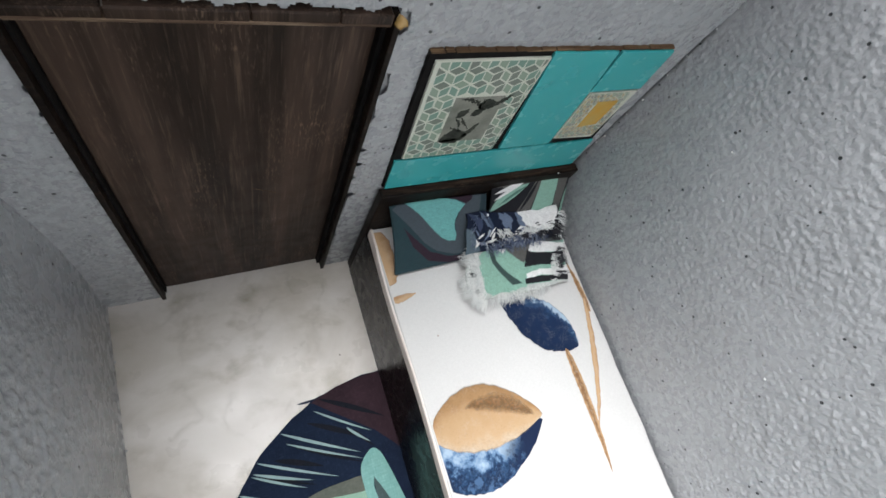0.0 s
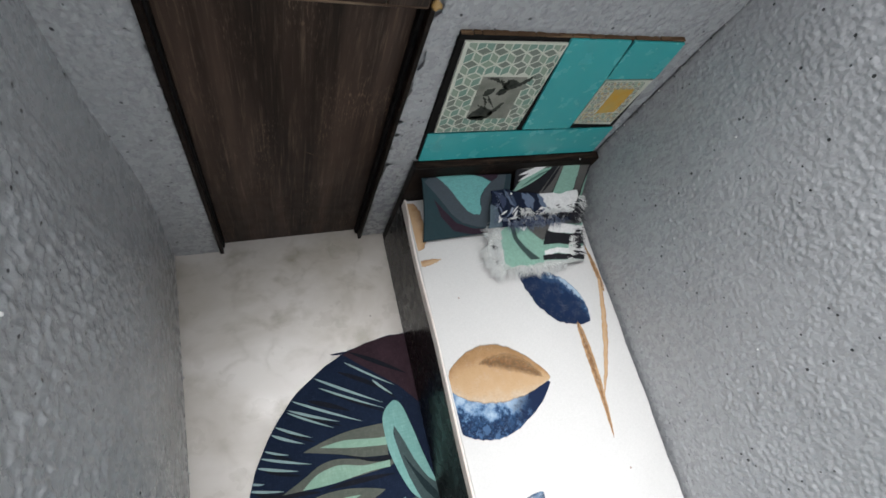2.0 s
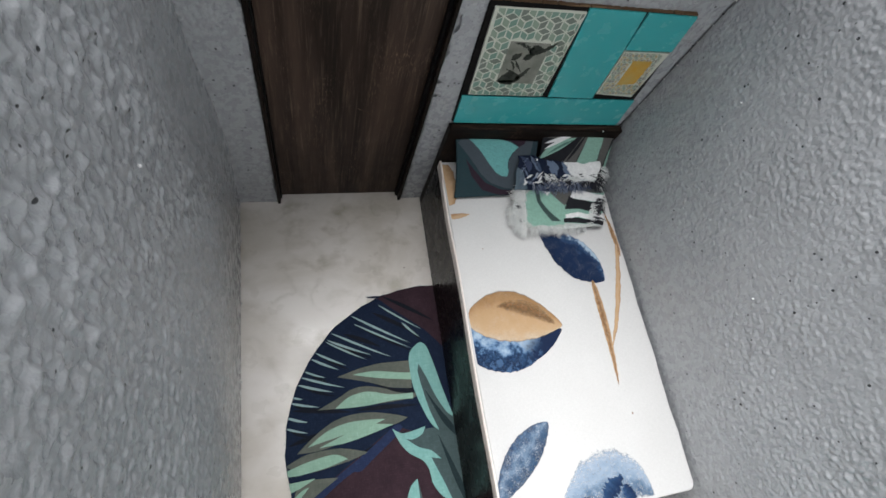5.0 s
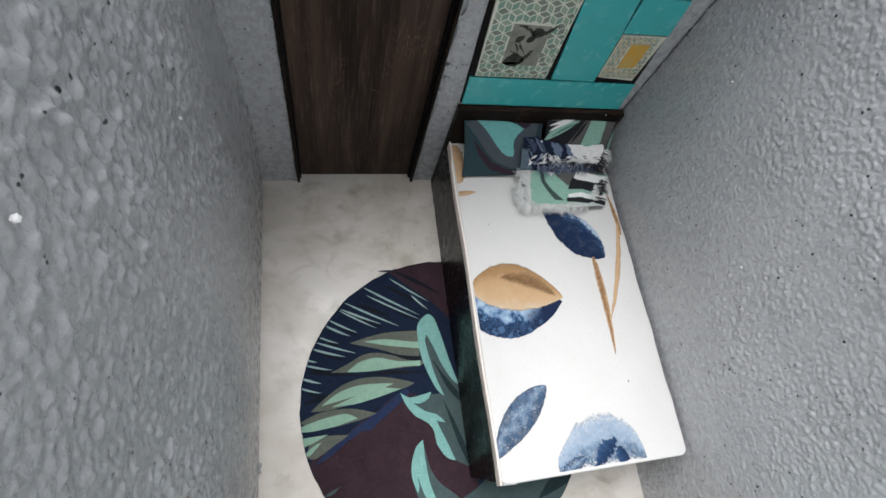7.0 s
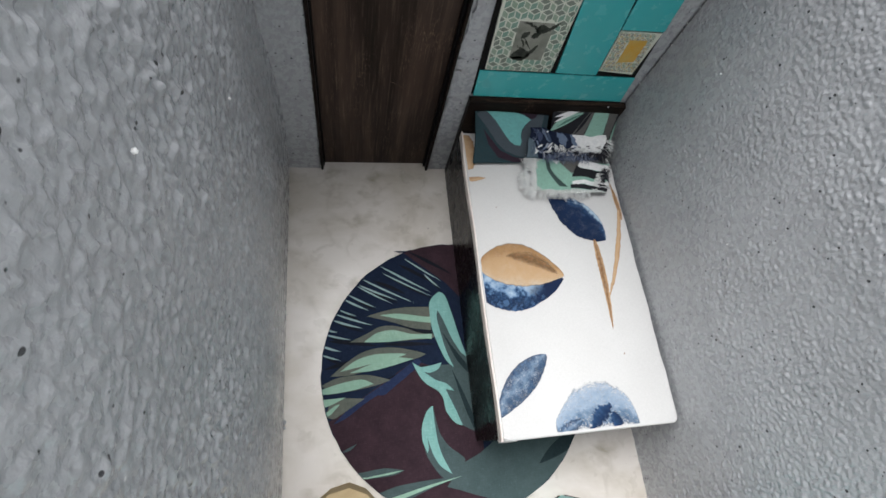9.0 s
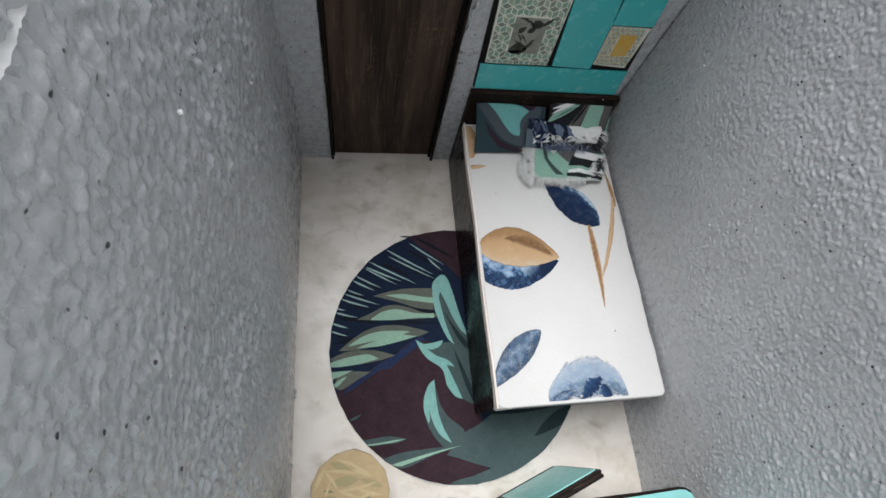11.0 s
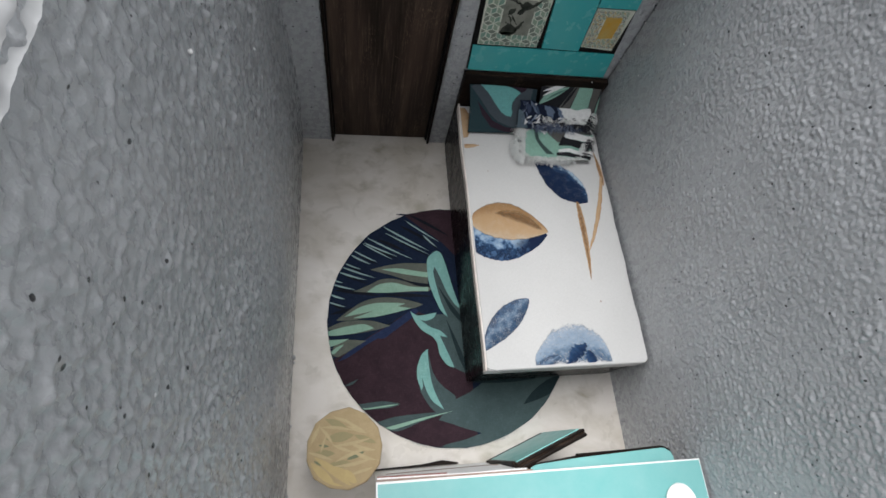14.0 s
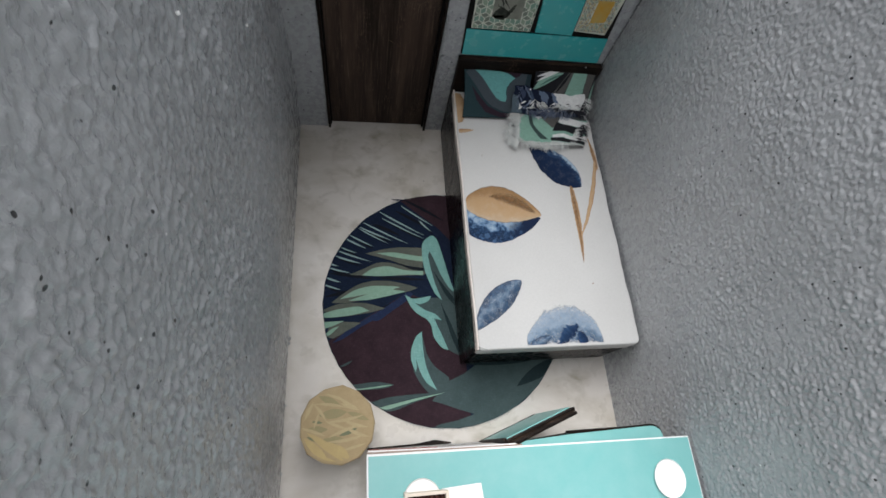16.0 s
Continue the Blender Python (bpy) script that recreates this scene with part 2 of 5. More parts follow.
def make_marble():
    """Glossy marble-print sheet: warm white with drifting grey-beige clouds, thin broken veins and a few specks."""
    n = Nodes("marble_paper", 0.3)
    drift = n.scaled(0.7, 1.0, 1)
    cloud = n.span(n.noise(3.4, 5.0, drift, rough=0.6, twist=0.35), 0.42, 0.7)
    wisp = n.span(n.noise(1.35, 5.0, drift, rough=0.55, twist=0.25), 0.52, 0.76)
    line = n.sums("ABSOLUTE", n.sums("SUBTRACT", n.noise(3.3, 4.0, n.scaled(1, 0.8, 1), rough=0.5, twist=0.3), 0.5))
    vein = n.sums("MULTIPLY", n.span(line, 0.0, 0.03, 1.0, 0.0), n.span(n.noise(1.9, 3.0), 0.46, 0.66))
    tone = n.mix(cloud, (0.615, 0.578, 0.535), (0.46, 0.42, 0.36))
    tone = n.mix(n.sums("MULTIPLY", wisp, n.span(n.noise(3.0, 2.0), 0.4, 0.6, 0.1, 1.0)), tone, (0.29, 0.255, 0.19))
    tone = n.mix(n.sums("MULTIPLY", vein, 0.32), tone, (0.28, 0.25, 0.20))
    speck = n.span(n.cells(1.9), 0.012, 0.022)
    n.bump(n.noise(0.8, 3.0), 0.08, 0.02)
    return n.done(n.mix(speck, (0.12, 0.1, 0.08), tone), n.span(n.noise(1.5, 3.0), 0.3, 0.7, 0.24, 0.4))


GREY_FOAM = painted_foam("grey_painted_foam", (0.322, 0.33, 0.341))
BARE_FOAM = card("bare_foam", (0.72, 0.72, 0.71), 0.9)
CUT_FOAM = card("cut_foam", (0.32, 0.325, 0.33), 0.9, 0.15)
MARBLE = make_marble()
DOOR_WOOD = timber("door_laminate", (0.015, 0.0095, 0.007), (0.066, 0.042, 0.031), (0.14, 0.095, 0.068), rough=0.42, gloss=0.14, wear=0.7)
DARK_WOOD = timber("dark_wood_strip", (0.005, 0.0035, 0.003), (0.014, 0.009, 0.007), (0.05, 0.032, 0.022), "x", 0.4, 0.08, wear=0.4)
BED_WOOD = timber("bed_laminate", (0.006, 0.005, 0.0045), (0.008, 0.0065, 0.0055), (0.011, 0.0085, 0.007), "y", 0.25, 0.14)
RAW_EDGE = timber("raw_board_edge", (0.03, 0.018, 0.011), (0.10, 0.06, 0.033), (0.34, 0.23, 0.13), "x", 0.8)
WORN_EDGE = timber("worn_board_edge", (0.035, 0.022, 0.016), (0.13, 0.085, 0.055), (0.34, 0.25, 0.17), "x", 0.7)
CRUMBLY_TOP = timber("crumbly_board_top", (0.012, 0.008, 0.006), (0.05, 0.031, 0.022), (0.15, 0.10, 0.07), "x", 0.8, wear=0.8)
TEAL_TILE = card("teal_gloss_card", (0.032, 0.36, 0.37), 0.22, 0.03)
TEAL_CARD = card("turquoise_card", (0.165, 0.43, 0.42), 0.38, 0.06)
TEAL_FACE = card("turquoise_gloss", (0.19, 0.45, 0.43), 0.36, 0.0)
WHITE_CARD = card("white_card", (0.82, 0.81, 0.80), 0.5, 0.1)
KRAFT = card("brown_card_edge", (0.26, 0.18, 0.14), 0.8)
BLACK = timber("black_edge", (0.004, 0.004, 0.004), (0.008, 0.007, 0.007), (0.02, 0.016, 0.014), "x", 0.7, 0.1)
LATTICE_BACK = card("cream_paper", (0.56, 0.58, 0.49), 0.4)
GREEN_A = card("sage_ink", (0.13, 0.25, 0.19), 0.4)
GREEN_B = card("olive_ink", (0.12, 0.15, 0.115), 0.4)
GREEN_C = card("pale_sage_ink", (0.21, 0.29, 0.21), 0.4)
GREY_A = card("grey_ink", (0.20, 0.20, 0.17), 0.4)
GREY_B = card("ochre_ink", (0.40, 0.32, 0.16), 0.4)
SHEET = cloth("white_cotton", (0.565, 0.56, 0.55), (0.535, 0.53, 0.52), 2.5, bump=0.25)
CREAM = cloth("cream_cotton", (0.68, 0.60, 0.55), (0.74, 0.68, 0.63), 1.0)
PAPER = (0.565, 0.56, 0.55)
NAVY_C, MID_C, PALE_C, SAND_C, BROWN_C = (0.007, 0.016, 0.045), (0.022, 0.055, 0.12), (0.30, 0.39, 0.49), (0.42, 0.27, 0.145), (0.17, 0.09, 0.042)
SAND = wash("sand_wash", ((0.0, SAND_C), (0.5, (0.46, 0.31, 0.18)), (1.0, (0.33, 0.2, 0.105))), 0.6, 0.2, feather=0.15, soft=0.2)
STALK = wash("stalk_wash", ((0.0, SAND_C), (0.45, BROWN_C), (1.0, SAND_C)), 0.7, 0.3, 0.2, 0.3)
POD = wash("pod_wash", ((0.0, (0.05, 0.10, 0.19)), (0.14, NAVY_C), (0.3, MID_C), (0.42, (0.11, 0.19, 0.31)), (0.56, (0.22, 0.31, 0.42)), (0.68, PALE_C), (1.0, PALE_C)), 0.85, 0.05, 0.55, 0.1, tip=(0.70, (0.009, 0.017, 0.045)))
POD_TOP = wash("pod_top_wash", ((0.0, (0.46, 0.36, 0.26)), (0.2, (0.44, 0.30, 0.175)), (0.55, (0.40, 0.26, 0.14)), (0.8, (0.31, 0.185, 0.09)), (1.0, (0.26, 0.15, 0.07))), 0.3, 0.16, 0.5, feather=0.12, soft=0.16, stipple=0.1)
RIDGE = wash("ridge_wash", ((0.0, (0.34, 0.2, 0.1)), (0.3, (0.15, 0.08, 0.036)), (0.55, (0.2, 0.11, 0.05)), (1.0, (0.33, 0.2, 0.1))), 0.4, 0.15, 0.25, 0.7, soft=1.3, stipple=0.35)
TULIP = wash("tulip_wash", ((0.0, NAVY_C), (0.7, (0.009, 0.022, 0.06)), (0.9, MID_C), (1.0, PALE_C)), 0.6, 0.1, 0.6, feather=0.15, soft=0.1)
BLUE = wash("blue_wash", ((0.0, (0.02, 0.042, 0.085)), (0.35, (0.045, 0.082, 0.14)), (0.6, (0.13, 0.185, 0.26)), (0.8, (0.06, 0.10, 0.165)), (1.0, (0.025, 0.05, 0.10))), 0.8, 0.5, 0.5, 0.3, stipple=0.25)
BLOOM = wash("bloom_wash", ((0.0, (0.04, 0.08, 0.145)), (0.3, (0.09, 0.14, 0.21)), (0.55, (0.2, 0.265, 0.345)), (1.0, (0.27, 0.33, 0.41))), 0.5, 0.5, 0.45, 0.45, soft=0.35, stipple=0.9)
CORE = wash("bloom_core_wash", ((0.0, NAVY_C), (0.6, (0.012, 0.032, 0.08)), (1.0, MID_C)), 0.4, 0.05, 0.3, 0.7, soft=0.25)
RUG_NAVY = woven("rug_navy", (0.007, 0.012, 0.027), (0.010, 0.018, 0.040), 0.12)
RUG_INK = woven("rug_ink", (0.006, 0.009, 0.014), (0.012, 0.012, 0.017))
RUG_BLUE = woven("rug_blue", (0.015, 0.024, 0.060), (0.020, 0.031, 0.075), 0.12)
RUG_MAROON = woven("rug_maroon", (0.026, 0.015, 0.020), (0.040, 0.022, 0.029), 0.1)
RUG_GREY = woven("rug_grey_teal", (0.046, 0.072, 0.074), (0.062, 0.090, 0.092))
RUG_DUSK = woven("rug_dusk", (0.013, 0.024, 0.027), (0.019, 0.033, 0.037))
RUG_OLIVE = woven("rug_olive", (0.080, 0.094, 0.080), (0.115, 0.122, 0.102))
RUG_MINT = woven("rug_mint", (0.205, 0.345, 0.265), (0.25, 0.39, 0.305), 0.1)
RUG_TEAL = woven("rug_teal", (0.155, 0.335, 0.31), (0.195, 0.375, 0.345), 0.1)
RUG_PALE = woven("rug_pale", (0.23, 0.33, 0.335), (0.28, 0.39, 0.39), 0.1)
STRAW = cloth("straw_cotton", (0.38, 0.29, 0.165), (0.44, 0.34, 0.2))
STRAW_PALE = cloth("pale_straw_print", (0.45, 0.36, 0.21), (0.49, 0.395, 0.235))
STRAW_GREEN = cloth("sage_print", (0.33, 0.28, 0.155), (0.29, 0.26, 0.15))
STRAW_DEEP = cloth("deep_sage_print", (0.20, 0.21, 0.13), (0.17, 0.19, 0.12))
STRAW_SUN = cloth("bright_straw_print", (0.50, 0.39, 0.19), (0.46, 0.35, 0.175))
THREAD = cloth("white_thread", (0.80, 0.80, 0.78), (0.66, 0.68, 0.67), 0.3)
DARK_THREAD = cloth("black_thread", (0.03, 0.03, 0.035), (0.05, 0.05, 0.06), 0.3)
BLUE_THREAD = cloth("blue_thread", (0.03, 0.05, 0.12), (0.30, 0.34, 0.42), 0.15)
RIM_THREAD = cloth("rug_thread", (0.10, 0.12, 0.13), (0.36, 0.38, 0.38), 0.6)
CREAM_CARD = card("cream_card", (0.70, 0.60, 0.50), 0.6)
RED_CARD = card("red_brown_card", (0.22, 0.06, 0.04), 0.7)
BOX_WOOD = timber("red_brown_wood", (0.02, 0.007, 0.005), (0.06, 0.018, 0.012), (0.16, 0.07, 0.05), "y", 0.4)
GLUE = card("dried_glue", (0.34, 0.20, 0.05), 0.3)
GOLD = cloth("mustard_paper", (0.55, 0.31, 0.05), (0.50, 0.36, 0.12), 0.5, rough=0.5)
SILVER = cloth("grey_print", (0.17, 0.18, 0.15), (0.30, 0.30, 0.26), 0.6)
INK = cloth("black_print", (0.02, 0.024, 0.02), (0.065, 0.07, 0.058), 0.3)


def make_table():
    n = Nodes("work_table", 0.6)
    return n.done(n.mix(n.span(n.noise(6.0, 5.0), 0.3, 0.7), (0.30, 0.28, 0.26), (0.38, 0.36, 0.33)))


# ---- the large structure ----
LEFT, RIGHT, TOP, FRONT, THICK = 0.46, 18.0, 21.2, -27.0, 1.2
DOOR_L, DOOR_R, DOOR_TOP = 2.24, 8.47, 13.58


def value_noise(u, v, size, seed):
    """Smooth noise in -1..1 over arrays u, v (cm), with lumps of that size."""
    rnd = np.random.RandomState(seed)
    table = rnd.uniform(-1, 1, (257, 257))
    a, b = u / size, v / size
    i, j = np.floor(a).astype(int), np.floor(b).astype(int)
    f, g = a - i, b - j
    f, g = f * f * (3 - 2 * f), g * g * (3 - 2 * g)
    at = lambda p, q: table[p % 257, q % 257]
    return (at(i, j) * (1 - f) + at(i + 1, j) * f) * (1 - g) + (at(i, j + 1) * (1 - f) + at(i + 1, j + 1) * f) * g


def cell_lumps(u, v, size, seed):
    """Pillow-like lumps in irregular cells, 0 in the creases and up to about 1 on top, each lump of its own height."""
    rnd = np.random.RandomState(seed)
    jitter, tall = rnd.uniform(0.08, 0.92, (257, 257, 2)), rnd.uniform(0.35, 1.0, (257, 257))
    a, b = u / size, v / size
    i, j = np.floor(a).astype(int), np.floor(b).astype(int)
    first, second, height = np.full(u.shape, 9.0), np.full(u.shape, 9.0), np.zeros(u.shape)
    for di in (-1, 0, 1):
        for dj in (-1, 0, 1):
            p, q = (i + di) % 257, (j + dj) % 257
            d = np.hypot(i + di + jitter[p, q, 0] - a, j + dj + jitter[p, q, 1] - b)
            nearer = d < first
            second = np.where(nearer, first, np.minimum(second, d))
            height = np.where(nearer, tall[p, q], height)
            first = np.minimum(first, d)
    return height * (1 - np.exp(-3.0 * (second - first))) * np.clip(1.15 - first, 0, 1)


def relief(u, v, seed):
    """The rolled paint's relief in cm: close-set rounded lumps on slow waves."""
    x, y = u + 0.05 * value_noise(u, v, 0.21, seed + 5), v + 0.05 * value_noise(u, v, 0.21, seed + 6)
    lumps = 0.62 * cell_lumps(x, y, 0.205, seed) + 0.38 * cell_lumps(0.8 * y - 0.6 * x, 0.6 * y + 0.8 * x, 0.14, seed + 1)
    lumps += 0.16 + 0.16 * value_noise(u, v, 0.19, seed + 8) + 0.12 * value_noise(u, v, 0.11, seed + 9)
    strong = 0.8 + 0.4 * value_noise(u, v, 2.1, seed + 7)
    return 0.084 * lumps * strong - 0.02 + 0.03 * value_noise(u, v, 2.5, seed + 2)


def bowls(u, v, size, seed, soft=5.0):
    """Irregular shallow hollows that meet in soft ridges: about 0 in their middles and 1 on the ridges."""
    jitter = np.random.RandomState(seed).uniform(0.02, 0.98, (257, 257, 2))
    a, b = u / size, v / size
    i, j = np.floor(a).astype(int), np.floor(b).astype(int)
    total = np.zeros(u.shape)
    for di in (-2, -1, 0, 1, 2):
        for dj in (-2, -1, 0, 1, 2):
            p, q = (i + di) % 257, (j + dj) % 257
            total += np.exp(-soft * ((i + di + jitter[p, q, 0] - a) ** 2 + (j + dj + jitter[p, q, 1] - b) ** 2))
    return np.clip(-np.log(total + 1e-6) / soft + 0.15, 0, 1.2)


def dimples(u, v, seed):
    """Thicker paint's relief in cm: hollows of several sizes between soft ridges, brushed out near the corner."""
    x, y = u + 0.05 * value_noise(u, v, 0.3, seed + 5), v + 0.1 * value_noise(u, v, 0.4, seed + 6)
    net = 0.11 * bowls(x, 0.85 * y, 0.2, seed, 3.6) + 0.05 * bowls(0.8 * x + 0.6 * y, 0.6 * x - 0.8 * y, 0.15, seed + 1, 3.6) + 0.05 * np.maximum(0, value_noise(x, y, 0.17, seed + 3))
    strong = 0.85 + 0.45 * value_noise(u, v, 2.3, seed + 7)
    streaks = 0.05 * value_noise(u, v * 0.06 + 0.05 * u, 0.16, seed + 9) * np.clip((u + 4.5) / 2.0, 0, 1) * np.clip((v - 6.0) / 3.0, 0, 1)
    return net * strong - 0.05 + 0.03 * value_noise(u, v, 2.5, seed + 8) + streaks


def foam_face(u0, u1, v0, v1, step, seed, place, skip=None, size=1.0, coat=relief, tall=1.0):
    """A relief sheet; place(u, v, h) gives the points in cm."""
    nu, nv = int((u1 - u0) / step) + 1, int((v1 - v0) / (step * tall)) + 1
    u, v = np.meshgrid(np.linspace(u0, u1, nu), np.linspace(v0, v1, nv), indexing="ij")
    h = coat(u / size, v / size, seed) * size
    pts = np.stack(place(u, v, h), -1).reshape(-1, 3) * CM
    k = np.arange(nu * nv).reshape(nu, nv)
    quads = np.stack((k[:-1, :-1], k[1:, :-1], k[1:, 1:], k[:-1, 1:]), -1)
    if skip is not None:
        mu, mv = (u[:-1, :-1] + u[1:, 1:]) / 2, (v[:-1, :-1] + v[1:, 1:]) / 2
        quads = quads[~skip(mu, mv)]
    return pts, quads.reshape(-1, 4)


def foam_wall(name, label, face, cores):
    """A thick foam wall: its rolled face on plain blocks of core."""
    wall = thing(name, (0, 0, 0), label, "", kind="structure")
    pts, quads = face
    mesh = bpy.data.meshes.new("rolled_face")
    mesh.from_pydata(pts.tolist(), [], quads.tolist())
    mesh.polygons.foreach_set("use_smooth", [True] * len(mesh.polygons))
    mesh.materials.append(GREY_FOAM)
    ob = new("rolled_face", mesh)
    ob.parent = wall
    core = bmesh.new()
    for lo, hi in cores:
        box(core, lo, hi)
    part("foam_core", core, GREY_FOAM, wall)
    return wall


DEEP = 0.12
LEFT_TOP = TOP + 0.35


def bow(v):
    """The left wall bellies a little into the room above the floor."""
    return 0.24 * np.sin(np.pi * np.clip(v / 11.0, 0, 1)) ** 1.5


wall_left = foam_wall("wall_left", "grey painted foam wall with an orange-peel roller texture",
                      foam_face(-23.5, 0.0, 0.0, LEFT_TOP, 0.03, 11, lambda u, v, h: (LEFT + bow(v) + h * np.clip((-u - 1.2) / 3.5, 0.1, 1) * np.clip((v + 0.1 * -u - 3.0) / 8.5, 0.1, 1.15), u, v), coat=dimples, tall=1.7),
                      [((LEFT - THICK, FRONT, -0.5), (LEFT - DEEP, THICK, LEFT_TOP - 0.02)), ((LEFT - DEEP + 0.001, FRONT, -0.5), (LEFT, -23.45, LEFT_TOP - 0.02))])
wall_right = foam_wall("wall_right", "grey painted foam wall with an orange-peel roller texture",
                       foam_face(-23.5, 0.0, 0.0, TOP, 0.047, 23, lambda u, v, h: (RIGHT - h * np.clip((-u + v - 7.5) / 13.0, 0.2, 1.4), u, v)),
                       [((RIGHT + DEEP, FRONT, -0.5), (RIGHT + THICK, THICK, TOP - 0.02)), ((RIGHT, FRONT, -0.5), (RIGHT + DEEP - 0.001, -23.45, TOP - 0.02))])
in_door = lambda u, v: ((u > DOOR_L - 0.02 - 0.07 * value_noise(u, v, 0.35, 91) ** 2 - 0.1 * np.maximum(0, value_noise(u, v, 0.8, 92)) - 0.35 * np.maximum(0, value_noise(u, v, 0.33, 192) - 0.45))
                        & (u < DOOR_R + 0.03 + 0.1 * value_noise(u, v, 0.3, 93) ** 2 + 0.12 * np.maximum(0, value_noise(u, v, 0.7, 94)) + 0.4 * np.maximum(0, value_noise(u, v, 0.36, 194) - 0.4))
                        & (v < DOOR_TOP + 0.2 + 0.07 * value_noise(u, v, 0.45, 95) + 0.06 * value_noise(u, v, 0.17, 96)))
# the boards don't quite meet in the corner
open_joint = lambda u, v: u > RIGHT - 0.09 - 0.06 * np.maximum(0, value_noise(u, v, 0.5, 97)) - 0.03 * value_noise(u, v, 0.16, 98) + 0.06 * np.maximum(0, value_noise(u, v, 1.3, 99))
wall_back = foam_wall("wall_back", "grey painted foam wall with a ragged door opening",
                      foam_face(LEFT, RIGHT, 0.0, TOP, 0.042, 37, lambda u, v, h: (u, -(0.42 + 0.5 * np.clip((v - 8.0) / 5.0, 0, 1)) * h, v), lambda u, v: in_door(u, v) | open_joint(u, v)),
                      [((LEFT - DEEP, DEEP, -0.5), (DOOR_L - 0.05, THICK, TOP - 0.02)), ((DOOR_R + 0.05, DEEP, -0.5), (RIGHT + DEEP, THICK, TOP - 0.02)),
                       ((DOOR_L - 0.05, DEEP, DOOR_TOP + 0.25), (DOOR_R + 0.05, THICK, TOP - 0.02))])


def ragged_cap(wall, lo, hi, along, seed):
    """The bare foam along the top of a wall, cut by hand."""
    rnd = random.Random(seed)
    bm = bmesh.new()
    k = 0 if along == "x" else 1
    n = int((hi[k] - lo[k]) / 0.35)
    rows = []
    for i in range(n + 1):
        s = lo[k] + (hi[k] - lo[k]) * i / n
        row = []
        for across, up in ((0, 0), (0, 1), (0.5, 1.02), (1, 1), (1, 0)):
            p = list(lo)
            p[k] = s
            p[1 - k] = lo[1 - k] + (hi[1 - k] - lo[1 - k]) * across + rnd.uniform(-0.05, 0.05)
            p[2] = lo[2] + (hi[2] - lo[2]) * up + (rnd.uniform(-0.07, 0.05) if up else 0)
            row.append(bm.verts.new(p))
        rows.append(row)
    for a, b in zip(rows, rows[1:]):
        for j in range(4):
            bm.faces.new((a[j], b[j], b[j + 1], a[j + 1]))
    bmesh.ops.recalc_face_normals(bm, faces=bm.faces)
    part("cut_edge", bm, CUT_FOAM, wall, "grey-smeared cut foam edge")


# the left wall's top is rolled over with thin paint
cap_pts, cap_quads = foam_face(-23.5, THICK, 0.0, THICK + 0.25, 0.05, 71, lambda u, v, h: (
    LEFT + 0.05 - v + 0.012 * value_noise(u, v, 0.4, 72), u, LEFT_TOP + 0.13 + 0.7 * h + 0.03 * value_noise(u, v, 0.3, 73) - 0.34 * np.exp(-(v / 0.16) ** 2)), size=1.1)
cap_mesh = bpy.data.meshes.new("rolled_top")
cap_mesh.from_pydata(cap_pts.tolist(), [], cap_quads.tolist())
cap_mesh.polygons.foreach_set("use_smooth", [True] * len(cap_mesh.polygons))
cap_mesh.materials.append(CUT_FOAM)
cap_top = new("rolled_top", cap_mesh)
cap_top.parent = wall_left
tagged(cap_top, "pale thinly painted foam top")
ragged_cap(wall_right, (RIGHT - 0.03, FRONT, TOP - 0.1), (RIGHT + THICK, THICK, TOP + 0.1), "y", 2)
ragged_cap(wall_back, (LEFT, 0, TOP - 0.1), (RIGHT, THICK, TOP + 0.1), "x", 3)

floor_bm = boxed((LEFT - 0.06, FRONT, -0.5), (RIGHT + 0.06, 0.7, 0.0))
solo("floor", floor_bm, MARBLE, "off-white marble-patterned sheet floor with beige veins", kind="structure")
ground_bm = boxed((-60.0, -90.0, -3.0), (80.0, 45.0, -0.5), bevel=0.3, segments=2)
solo("ground", ground_bm, make_table(), "plain grey-brown work surface under the model room", kind="structure")

crumb_rnd = random.Random(77)


def crumb(wall, at, size, material):
    """A little torn crumb of foam."""
    bm = bmesh.new()
    bmesh.ops.create_icosphere(bm, subdivisions=1, radius=size)
    for v in bm.verts:
        v.co *= crumb_rnd.uniform(0.6, 1.2)
    bmesh.ops.translate(bm, verts=bm.verts, vec=at)
    part("foam_crumb", bm, material, wall)


for y, size in ((-13.85, 0.16), (-14.1, 0.1), (-5.2, 0.06), (-8.7, 0.05), (-17.2, 0.07), (-18.6, 0.06), (-2.1, 0.05), (-20.3, 0.08)):
    crumb(wall_left, (LEFT + 0.02, y, size * 0.5), size, GREY_FOAM)
for x, z, size in ((LEFT + 0.05, 2.2, 0.09), (LEFT + 0.08, 5.6, 0.07), (LEFT + 0.05, 8.1, 0.05)):
    crumb(wall_back, (x, -0.03, z), size, GREY_FOAM)
for y, z in ((-10.85, 17.75), (-6.1, 13.2), (-12.7, 8.1)):
    crumb(wall_left, (LEFT + 0.07, y, z), 0.05, BARE_FOAM)
for k in range(22):
    crumb(wall_right, (RIGHT - crumb_rnd.uniform(0.0, 0.06), -crumb_rnd.uniform(0.02, 0.09), 7.5 + 0.6 * k + crumb_rnd.uniform(-0.2, 0.2)), crumb_rnd.uniform(0.02, 0.05), BARE_FOAM if k % 3 else BLACK)
for y, z in ((-21.0, 9.5), (-3.2, 12.2), (-9.4, 9.8), (-2.0, 9.0)):
    crumb(wall_right, (RIGHT - 0.02, y, z), 0.035, BARE_FOAM)

